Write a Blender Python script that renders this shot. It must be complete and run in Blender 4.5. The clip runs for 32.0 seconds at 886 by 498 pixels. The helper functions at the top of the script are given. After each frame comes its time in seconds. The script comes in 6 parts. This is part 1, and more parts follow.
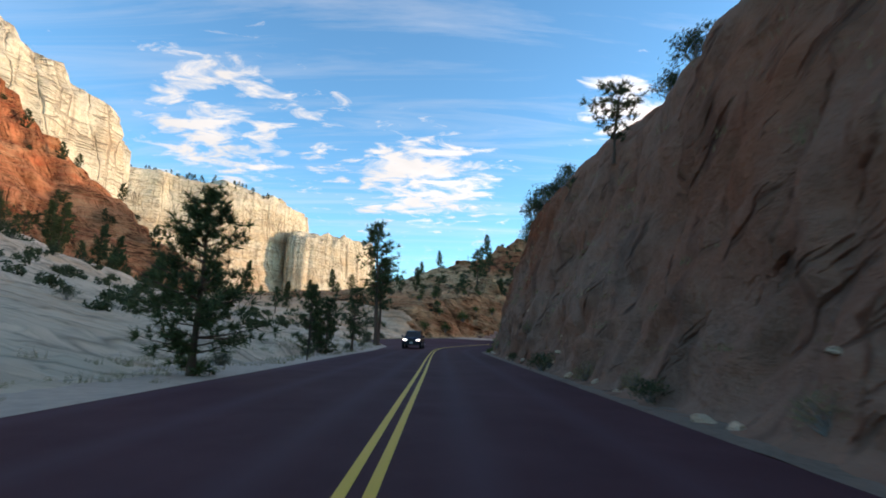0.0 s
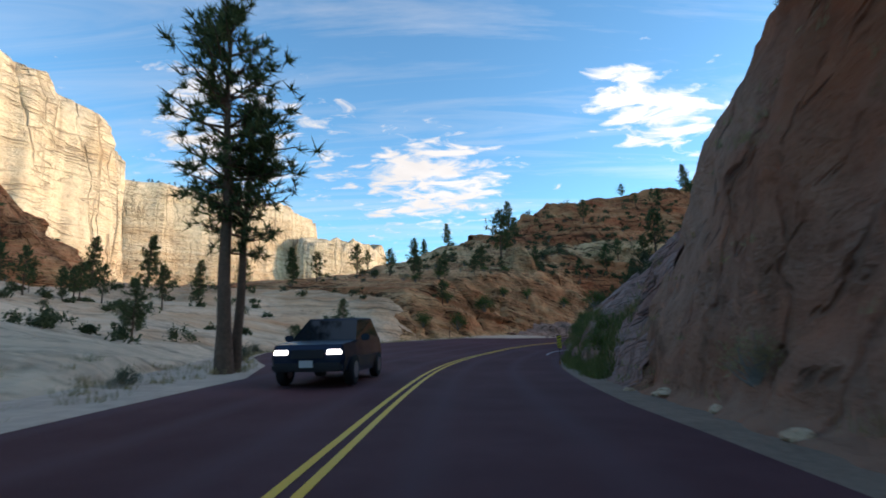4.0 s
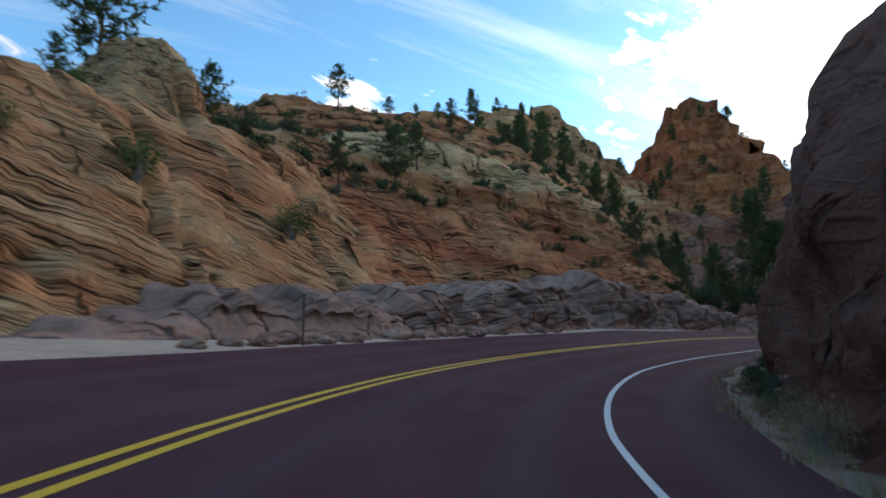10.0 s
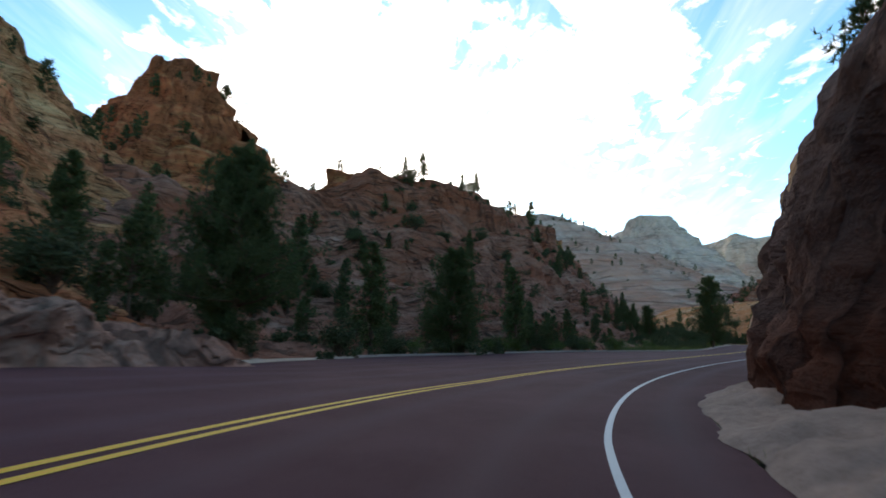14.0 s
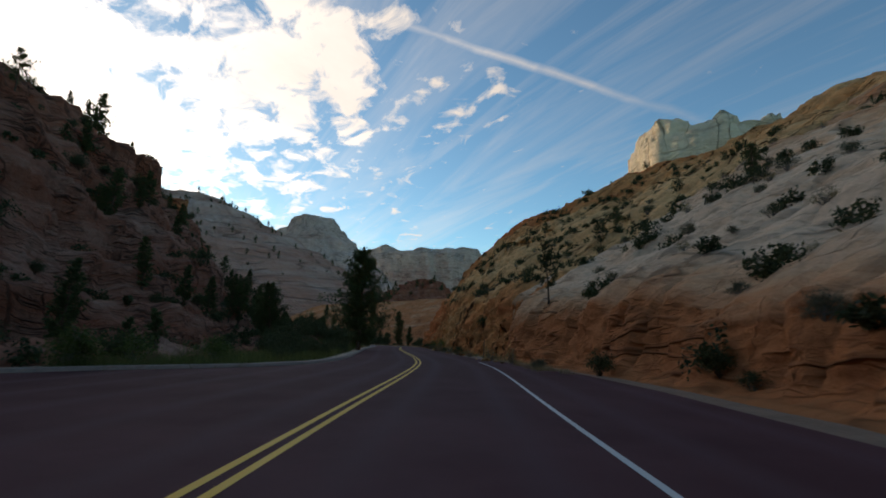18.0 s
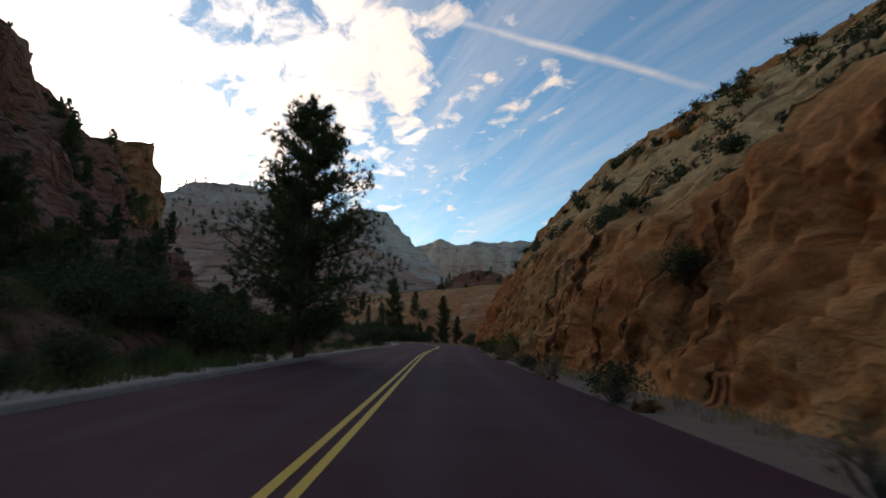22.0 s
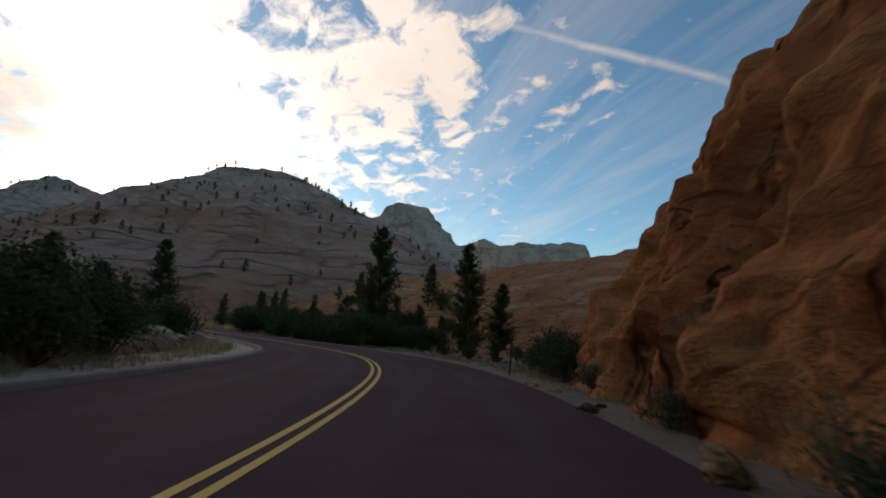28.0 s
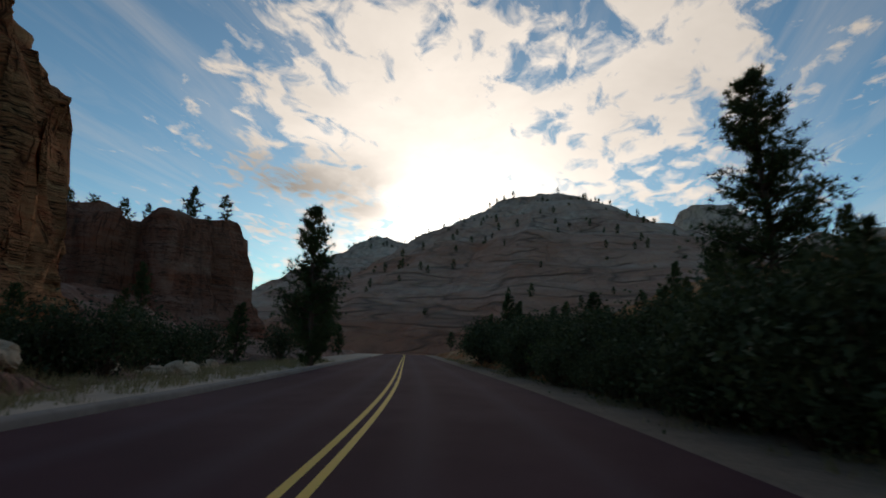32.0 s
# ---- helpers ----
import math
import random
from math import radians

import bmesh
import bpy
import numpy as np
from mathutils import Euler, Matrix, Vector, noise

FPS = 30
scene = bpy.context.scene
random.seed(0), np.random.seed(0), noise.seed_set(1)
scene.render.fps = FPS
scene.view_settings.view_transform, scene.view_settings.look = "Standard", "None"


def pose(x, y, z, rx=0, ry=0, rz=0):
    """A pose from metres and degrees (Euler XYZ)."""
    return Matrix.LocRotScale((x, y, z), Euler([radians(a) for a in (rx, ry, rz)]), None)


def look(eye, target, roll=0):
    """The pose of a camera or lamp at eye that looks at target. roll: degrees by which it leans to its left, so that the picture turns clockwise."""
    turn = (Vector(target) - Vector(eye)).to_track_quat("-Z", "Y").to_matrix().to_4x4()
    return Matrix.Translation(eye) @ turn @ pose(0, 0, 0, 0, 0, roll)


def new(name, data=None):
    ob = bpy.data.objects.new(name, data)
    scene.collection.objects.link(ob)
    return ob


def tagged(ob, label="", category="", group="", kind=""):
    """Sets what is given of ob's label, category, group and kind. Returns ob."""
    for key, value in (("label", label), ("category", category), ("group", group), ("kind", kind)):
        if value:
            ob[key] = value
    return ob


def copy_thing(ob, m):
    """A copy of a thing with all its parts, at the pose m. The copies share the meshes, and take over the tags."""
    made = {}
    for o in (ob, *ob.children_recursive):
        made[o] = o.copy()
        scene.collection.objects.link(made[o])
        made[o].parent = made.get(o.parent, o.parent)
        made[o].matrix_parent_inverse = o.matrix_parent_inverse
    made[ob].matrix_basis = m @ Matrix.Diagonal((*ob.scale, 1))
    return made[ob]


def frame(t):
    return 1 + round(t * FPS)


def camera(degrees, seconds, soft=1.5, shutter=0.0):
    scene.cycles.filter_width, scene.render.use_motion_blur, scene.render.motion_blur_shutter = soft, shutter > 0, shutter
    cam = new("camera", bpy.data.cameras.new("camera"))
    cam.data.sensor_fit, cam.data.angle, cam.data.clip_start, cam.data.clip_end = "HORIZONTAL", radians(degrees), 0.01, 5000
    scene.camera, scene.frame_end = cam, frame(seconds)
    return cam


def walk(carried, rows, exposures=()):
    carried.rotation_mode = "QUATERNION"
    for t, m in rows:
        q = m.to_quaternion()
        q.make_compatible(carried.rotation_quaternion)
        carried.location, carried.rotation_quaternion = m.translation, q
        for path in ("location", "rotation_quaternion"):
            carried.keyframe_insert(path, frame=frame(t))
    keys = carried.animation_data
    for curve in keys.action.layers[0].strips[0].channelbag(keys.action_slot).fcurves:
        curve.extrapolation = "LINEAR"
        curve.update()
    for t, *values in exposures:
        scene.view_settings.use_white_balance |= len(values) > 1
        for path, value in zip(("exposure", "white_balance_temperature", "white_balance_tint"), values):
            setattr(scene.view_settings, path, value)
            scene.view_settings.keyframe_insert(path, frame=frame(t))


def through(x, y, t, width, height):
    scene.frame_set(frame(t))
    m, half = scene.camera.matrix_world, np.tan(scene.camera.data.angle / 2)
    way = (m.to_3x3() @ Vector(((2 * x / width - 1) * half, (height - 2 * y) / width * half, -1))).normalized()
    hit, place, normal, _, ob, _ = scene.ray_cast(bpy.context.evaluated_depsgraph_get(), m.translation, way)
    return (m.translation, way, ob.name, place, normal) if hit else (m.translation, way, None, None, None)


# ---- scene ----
PATH = [  # seconds, x, y, z, pitch, lean, yaw
    (0.0, 0.000, 0.000, 1.150, 9.76, 1.72, -0.00),
    (0.5, 0.126, 4.617, 1.150, 9.78, 1.32, 0.80),
    (1.0, 0.225, 9.245, 1.150, 9.69, 0.60, 1.60),
    (1.5, 0.300, 13.890, 1.150, 9.50, 0.10, 2.38),
    (2.0, 0.373, 18.555, 1.150, 9.35, 0.10, 2.28),
    (2.5, 0.461, 23.241, 1.150, 9.37, -0.27, 2.03),
    (3.0, 0.569, 27.948, 1.150, 9.50, -0.54, 1.86),
    (3.5, 0.673, 32.678, 1.150, 9.74, -0.73, 1.64),
    (4.0, 0.754, 37.432, 1.150, 9.81, -1.27, 1.31),
    (4.5, 0.827, 42.212, 1.150, 9.89, -1.93, 0.78),
    (5.0, 0.927, 47.019, 1.150, 10.00, -2.75, -0.07),
    (5.5, 1.117, 51.849, 1.150, 10.21, -3.83, -1.35),
    (6.0, 1.469, 56.690, 1.150, 10.26, -3.79, -3.20),
    (6.5, 2.027, 61.519, 1.150, 10.26, -4.04, -5.52),
    (7.0, 2.800, 66.313, 1.150, 10.30, -3.53, -7.78),
    (7.5, 3.762, 71.042, 1.150, 10.34, -3.02, -10.11),
    (8.0, 4.877, 75.669, 1.150, 10.09, -3.15, -12.44),
    (8.5, 6.134, 80.144, 1.150, 9.79, -3.20, -14.87),
    (9.0, 7.570, 84.414, 1.150, 9.51, -3.21, -18.47),
    (9.5, 9.289, 88.422, 1.150, 9.41, -2.64, -23.30),
    (10.0, 11.401, 92.112, 1.150, 9.28, -1.99, -29.52),
    (10.5, 13.960, 95.445, 1.150, 9.24, -1.16, -35.91),
    (11.0, 16.970, 98.391, 1.150, 9.64, -1.36, -42.68),
    (11.5, 20.379, 100.932, 1.150, 9.81, -1.25, -49.96),
    (12.0, 24.105, 103.064, 1.150, 9.74, -0.98, -57.32),
    (12.5, 28.080, 104.780, 1.150, 9.65, -0.39, -64.60),
    (13.0, 32.252, 106.060, 1.150, 9.63, 0.27, -71.05),
    (13.5, 36.575, 106.876, 1.150, 9.85, -0.09, -76.99),
    (14.0, 40.994, 107.199, 1.150, 9.84, 0.28, -83.36),
    (14.5, 45.449, 107.007, 1.150, 10.01, 0.45, -90.19),
    (15.0, 49.877, 106.292, 1.150, 10.28, 0.88, -96.77),
    (15.5, 54.233, 105.113, 1.150, 10.03, 1.12, -103.50),
    (16.0, 58.496, 103.551, 1.150, 9.95, 0.86, -109.20),
    (16.5, 62.663, 101.669, 1.150, 9.94, 0.68, -113.79),
    (17.0, 66.749, 99.542, 1.150, 10.00, 0.56, -117.18),
    (17.5, 70.790, 97.249, 1.150, 10.14, 0.49, -119.22),
    (18.0, 74.821, 94.845, 1.150, 10.15, 1.46, -119.75),
    (18.5, 78.876, 92.378, 1.150, 9.74, 2.23, -119.51),
    (19.0, 82.985, 89.905, 1.150, 9.64, 2.35, -118.84),
    (19.5, 87.154, 87.472, 1.150, 9.58, 2.44, -117.80),
    (20.0, 91.370, 85.110, 1.150, 9.57, 3.03, -116.60),
    (20.5, 95.601, 82.834, 1.150, 9.65, 3.42, -115.50),
    (21.0, 99.817, 80.646, 1.150, 9.51, 3.15, -114.79),
    (21.5, 104.009, 78.557, 1.150, 9.57, 2.16, -114.14),
    (22.0, 108.180, 76.569, 1.150, 9.60, 1.72, -113.49),
    (22.5, 112.340, 74.665, 1.150, 9.66, 1.63, -112.98),
    (23.0, 116.496, 72.809, 1.150, 9.71, 1.54, -112.65),
    (23.5, 120.664, 70.965, 1.150, 9.62, 1.23, -112.40),
    (24.0, 124.854, 69.111, 1.150, 9.52, 1.87, -112.25),
    (24.5, 129.070, 67.228, 1.150, 9.49, 1.63, -112.27),
    (25.0, 133.302, 65.303, 1.150, 9.63, 1.35, -112.42),
    (25.5, 137.541, 63.326, 1.150, 9.69, 1.19, -112.58),
    (26.0, 141.778, 61.291, 1.150, 9.70, 1.13, -112.63),
    (26.5, 146.000, 59.184, 1.150, 9.66, 1.17, -112.42),
    (27.0, 150.210, 57.014, 1.150, 9.52, 2.22, -111.87),
    (27.5, 154.441, 54.845, 1.150, 9.73, 3.17, -110.72),
    (28.0, 158.745, 52.785, 1.150, 9.71, 4.12, -108.62),
    (28.5, 163.161, 50.937, 1.150, 9.75, 4.18, -105.83),
    (29.0, 167.686, 49.373, 1.150, 9.81, 4.40, -102.16),
    (29.5, 172.288, 48.151, 1.150, 9.90, 5.20, -97.63),
    (30.0, 176.929, 47.347, 1.150, 10.14, 4.64, -92.79),
    (30.5, 181.563, 47.008, 1.150, 9.82, 4.24, -87.72),
    (31.0, 186.147, 47.198, 1.150, 10.10, 3.60, -83.10),
    (31.5, 190.650, 47.740, 1.150, 10.40, 2.84, -79.75),
    (32.0, 195.120, 48.580, 1.150, 11.02, 1.56, -76.95)]
cam = camera(81.03, 32.0, soft=1.8, shutter=0.3)
walk(cam, [(t, look((x, y, z), (x - math.sin(radians(w)) * math.cos(radians(p)), y + math.cos(radians(w)) * math.cos(radians(p)), z + math.sin(radians(p))), r))
           for t, x, y, z, p, r, w in PATH],
     exposures=((0.0, 0.4, 8000.0, 24.0), (3.5, 0.35, 8000.0, 24.0), (6.0, 0.45, 8200.0, 24.0), (9.0, 0.6, 8400.0, 24.0), (11.0, 0.8, 8400.0, 24.0), (13.0, 1.0, 8600.0, 24.0), (14.0, 0.6, 9000.0, 24.0), (15.0, 0.2, 9200.0, 24.0), (18.0, -0.6, 9300.0, 26.0), (21.5, -0.48, 9700.0, 30.0), (22.8, -0.5, 9800.0, 30.0), (24.0, -0.35, 9800.0, 30.0), (26.5, -0.65, 9700.0, 30.0), (28.0, -0.8, 9600.0, 28.0), (32.0, -1.2, 9300.0, 24.0)))

# ---- world, sun ----
SUN_YAW, SUN_ELEV = -79.0, 7.5
world = bpy.data.worlds.new("sky")
scene.world = world
world.use_nodes = True


def wire(tree):
    """Small builders for the nodes of one tree."""
    def n(kind, *args, operation="", use_clamp=False, attribute_name=""):
        node = tree.nodes.new(kind)
        if operation:
            node.operation = operation
        if use_clamp:
            node.use_clamp = True
        if attribute_name:
            node.attribute_name = attribute_name
        for i, v in enumerate(args):
            if v is None:
                continue
            if isinstance(v, bpy.types.NodeSocket):
                tree.links.new(v, node.inputs[i])
            else:
                node.inputs[i].default_value = v
        return node

    def m(op, a, b=None, c=None, clamp=False):
        return n("ShaderNodeMath", a, b, c, operation=op, use_clamp=clamp).outputs[0]

    def mix(f, a, b):
        node = tree.nodes.new("ShaderNodeMix")
        node.data_type = "RGBA"
        for i, v in ((0, f), (6, a), (7, b)):
            if isinstance(v, bpy.types.NodeSocket):
                tree.links.new(v, node.inputs[i])
            else:
                node.inputs[i].default_value = v if i == 0 else (*v[:3], 1)
        return node.outputs[2]

    def ramp(v, stops, col=False):
        node = tree.nodes.new("ShaderNodeValToRGB")
        e = node.color_ramp.elements
        while len(e) < len(stops):
            e.new(0.5)
        for k, (p, c) in enumerate(stops):
            e[k].position = p
            e[k].color = (*c, 1) if col else (c, c, c, 1)
        tree.links.new(v, node.inputs[0])
        return node.outputs[0]

    def noise_tex(vec, scale, detail=4.0, rough=0.55, warp=0.0):
        node = tree.nodes.new("ShaderNodeTexNoise")
        tree.links.new(vec, node.inputs["Vector"])
        node.inputs["Scale"].default_value = scale
        node.inputs["Detail"].default_value = detail
        node.inputs["Roughness"].default_value = rough
        node.inputs["Distortion"].default_value = warp
        return node.outputs["Fac"]

    def stretch(vec, sx, sy, sz, rot=(0, 0, 0)):
        node = tree.nodes.new("ShaderNodeMapping")
        tree.links.new(vec, node.inputs[0])
        node.inputs["Rotation"].default_value = [radians(a) for a in rot]
        node.inputs["Scale"].default_value = (sx, sy, sz)
        return node.outputs[0]
    return n, m, mix, ramp, noise_tex, stretch



# banks of cloud: bearing of the middle, tightness, weight
BANKS_OF_CLOUD = [
    ((0.841, -0.239, 0.486), 90, 0.40), ((0.822, -0.169, 0.544), 200, 0.2), ((0.740, -0.509, 0.440), 350, 0.34), ((0.920, 0.160, 0.358), 14, 0.14),
    ((0.853, 0.294, 0.431), 30, 0.12), ((0.509, -0.740, 0.440), 12, -0.25), ((0.955, -0.132, 0.267), 40, 0.1), ((0.732, 0.484, 0.480), 20, 0.20),
    ((0.544, 0.680, 0.491), 90, -0.3), ((0.836, 0.080, 0.542), 90, -0.25), ((0.882, 0.190, 0.431), 22, 0.7), ((0.425, 0.759, 0.493), 14, -0.3),
    ((-0.350, 0.872, 0.343), 70, 0.32), ((-0.094, 0.951, 0.293), 160, 0.42), ((0.068, 0.955, 0.288), 200, 0.42), ((0.350, 0.840, 0.415), 300, 0.4), ((0.287, 0.866, 0.408), 350, 0.75),
    ((0.403, 0.844, 0.354), 350, 0.6), ((-0.391, 0.843, 0.369), 90, 0.25), ((-0.038, 0.946, 0.322), 200, 0.4), ((0.005, 0.845, 0.535), 14, -0.15)]
GREY_BANKS = [((0.777, 0.552, 0.302), 300, 0.3), ((0.871, 0.404, 0.279), 350, 0.25), ((0.828, 0.482, 0.289), 400, 0.3), ((0.892, 0.358, 0.276), 450, 0.25)]
TRAIL_A, TRAIL_B = (0.744, -0.394, 0.539), (0.607, -0.655, 0.449)


def build_sky():
    tree = world.node_tree
    tree.nodes.clear()
    n, m, mix, ramp, noise_tex, stretch = wire(tree)
    sky = n("ShaderNodeTexSky")
    sky.sky_type, sky.sun_disc, sky.sun_elevation, sky.sun_rotation = "NISHITA", False, radians(SUN_ELEV), radians(-SUN_YAW)
    sky.altitude, sky.air_density, sky.dust_density, sky.ozone_density = 1500.0, 1.0, 0.6, 2.0
    way = n("ShaderNodeTexCoord").outputs["Generated"]
    part = n("ShaderNodeSeparateXYZ", way)
    up = m("MAXIMUM", m("ADD", part.outputs[2], 0.10), 0.03)
    flat = n("ShaderNodeCombineXYZ", m("DIVIDE", part.outputs[0], up), m("DIVIDE", part.outputs[1], up), 0.0).outputs[0]
    # altocumulus ripples gathered in larger banks, and streaks of cirrus
    ripple = noise_tex(stretch(flat, 1.0, 1.5, 1, (0, 0, 35)), 6.0, 6.0, 0.60, 0.5)
    bank = noise_tex(flat, 0.62, 3.0, 0.5)
    body = noise_tex(flat, 1.7, 6.0, 0.6, 0.3)
    puffs = m("ADD", m("MULTIPLY", ripple, 2.5), m("ADD", m("MULTIPLY", bank, 0.30), m("MULTIPLY", body, 0.80)))
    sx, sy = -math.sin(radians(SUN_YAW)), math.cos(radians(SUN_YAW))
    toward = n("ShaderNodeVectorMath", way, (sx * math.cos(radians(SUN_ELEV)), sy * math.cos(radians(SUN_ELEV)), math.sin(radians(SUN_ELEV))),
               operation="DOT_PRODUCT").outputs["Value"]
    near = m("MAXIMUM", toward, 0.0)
    # more cloud stands in the half of the sky round the sun
    puffs = m("ADD", puffs, m("MULTIPLY", m("SUBTRACT", toward, 0.1), 0.10))

    def lobe(d, tight, weight):
        dot = n("ShaderNodeVectorMath", way, d, operation="DOT_PRODUCT").outputs["Value"]
        return m("MULTIPLY", m("POWER", m("MAXIMUM", dot, 0.0), float(tight)), weight)
    for d, tight, weight in BANKS_OF_CLOUD:
        puffs = m("ADD", puffs, lobe(d, tight, weight))
    low = ramp(part.outputs[2], [(0.03, 0.10), (0.22, 0.0)])
    cover = m("MULTIPLY", m("SUBTRACT", puffs, m("SUBTRACT", 2.11, low)), 2.7, clamp=True)
    cirrus = noise_tex(stretch(flat, 0.35, 2.6, 1, (0, 0, 70)), 1.6, 6.0, 0.65, 0.8)
    thin = m("MULTIPLY", m("SUBTRACT", cirrus, 0.46), 1.4, clamp=True)
    cover = m("MAXIMUM", cover, m("MULTIPLY", thin, 0.75))
    # an old condensation trail
    a, b = Vector(TRAIL_A), Vector(TRAIL_B)
    across, mid = a.cross(b).normalized(), (a + b).normalized()
    off = n("ShaderNodeVectorMath", way, tuple(across), operation="DOT_PRODUCT").outputs["Value"]
    off = m("ABSOLUTE", m("ADD", off, m("MULTIPLY", m("SUBTRACT", body, 0.5), 0.03)))
    line = m("MULTIPLY", m("SUBTRACT", 1.0, m("DIVIDE", off, 0.011), clamp=True), lobe(mid, 30, 1.0))
    cover = m("MAXIMUM", cover, m("MULTIPLY", line, m("ADD", ripple, 0.1)))
    cover = m("MULTIPLY", cover, ramp(part.outputs[2], [(0.0, 0.0), (0.03, 1.0)]))
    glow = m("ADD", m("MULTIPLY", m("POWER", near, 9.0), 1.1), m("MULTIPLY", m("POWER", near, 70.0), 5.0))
    shade = ramp(body, [(0.35, 1.0), (0.75, 0.78)])
    for d, tight, weight in GREY_BANKS:
        shade = m("MULTIPLY", shade, m("SUBTRACT", 1.0, m("MULTIPLY", lobe(d, tight, weight), ramp(body, [(0.3, 0.4), (0.55, 1.3)]))))
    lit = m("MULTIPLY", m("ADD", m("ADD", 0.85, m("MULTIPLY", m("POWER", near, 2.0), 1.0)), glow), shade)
    cloud = n("ShaderNodeVectorMath", (0.82, 0.965, 1.07), lit, operation="MULTIPLY")
    tree.links.new(lit, cloud.inputs[1])
    blue = n("ShaderNodeVectorMath", sky.outputs[0], (0.46 * SKY_GAIN, 0.98 * SKY_GAIN, 1.18 * SKY_GAIN), operation="MULTIPLY").outputs[0]
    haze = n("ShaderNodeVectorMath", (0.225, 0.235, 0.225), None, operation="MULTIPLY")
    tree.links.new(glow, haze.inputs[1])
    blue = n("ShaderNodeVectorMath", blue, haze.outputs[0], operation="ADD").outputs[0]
    col = mix(cover, (0, 0, 0), (0, 0, 0))
    mixer = col.node
    tree.links.new(blue, mixer.inputs[6])
    tree.links.new(cloud.outputs[0], mixer.inputs[7])
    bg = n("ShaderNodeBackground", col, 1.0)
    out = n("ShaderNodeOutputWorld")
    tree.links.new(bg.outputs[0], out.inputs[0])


SKY_GAIN = 0.33
build_sky()
sun = new("sun", bpy.data.lights.new("sun", "SUN"))
sun.data.energy, sun.data.angle, sun.data.color = 3.2, radians(0.6), (1.0, 0.86, 0.68)
sun.matrix_world = look((0, 0, 50), (math.sin(radians(SUN_YAW)), -math.cos(radians(SUN_YAW)), 50 - math.tan(radians(SUN_ELEV))))


# ---- materials ----
def material(name):
    mat = bpy.data.materials.new(name)
    mat.use_nodes = True
    tree = mat.node_tree
    tree.nodes.clear()
    bsdf, out = tree.nodes.new("ShaderNodeBsdfPrincipled"), tree.nodes.new("ShaderNodeOutputMaterial")
    tree.links.new(bsdf.outputs[0], out.inputs[0])
    return mat, tree, bsdf


def set_in(tree, bsdf, **values):
    for k, v in values.items():
        sock = bsdf.inputs[k.replace("_", " ")]
        if isinstance(v, bpy.types.NodeSocket):
            tree.links.new(v, sock)
        else:
            sock.default_value = (*v, 1) if isinstance(v, tuple) and len(v) == 3 else v


def bumped(tree, bsdf, height, strength, distance):
    b = tree.nodes.new("ShaderNodeBump")
    b.inputs["Strength"].default_value, b.inputs["Distance"].default_value = strength, distance
    tree.links.new(height, b.inputs["Height"])
    tree.links.new(b.outputs[0], bsdf.inputs["Normal"])


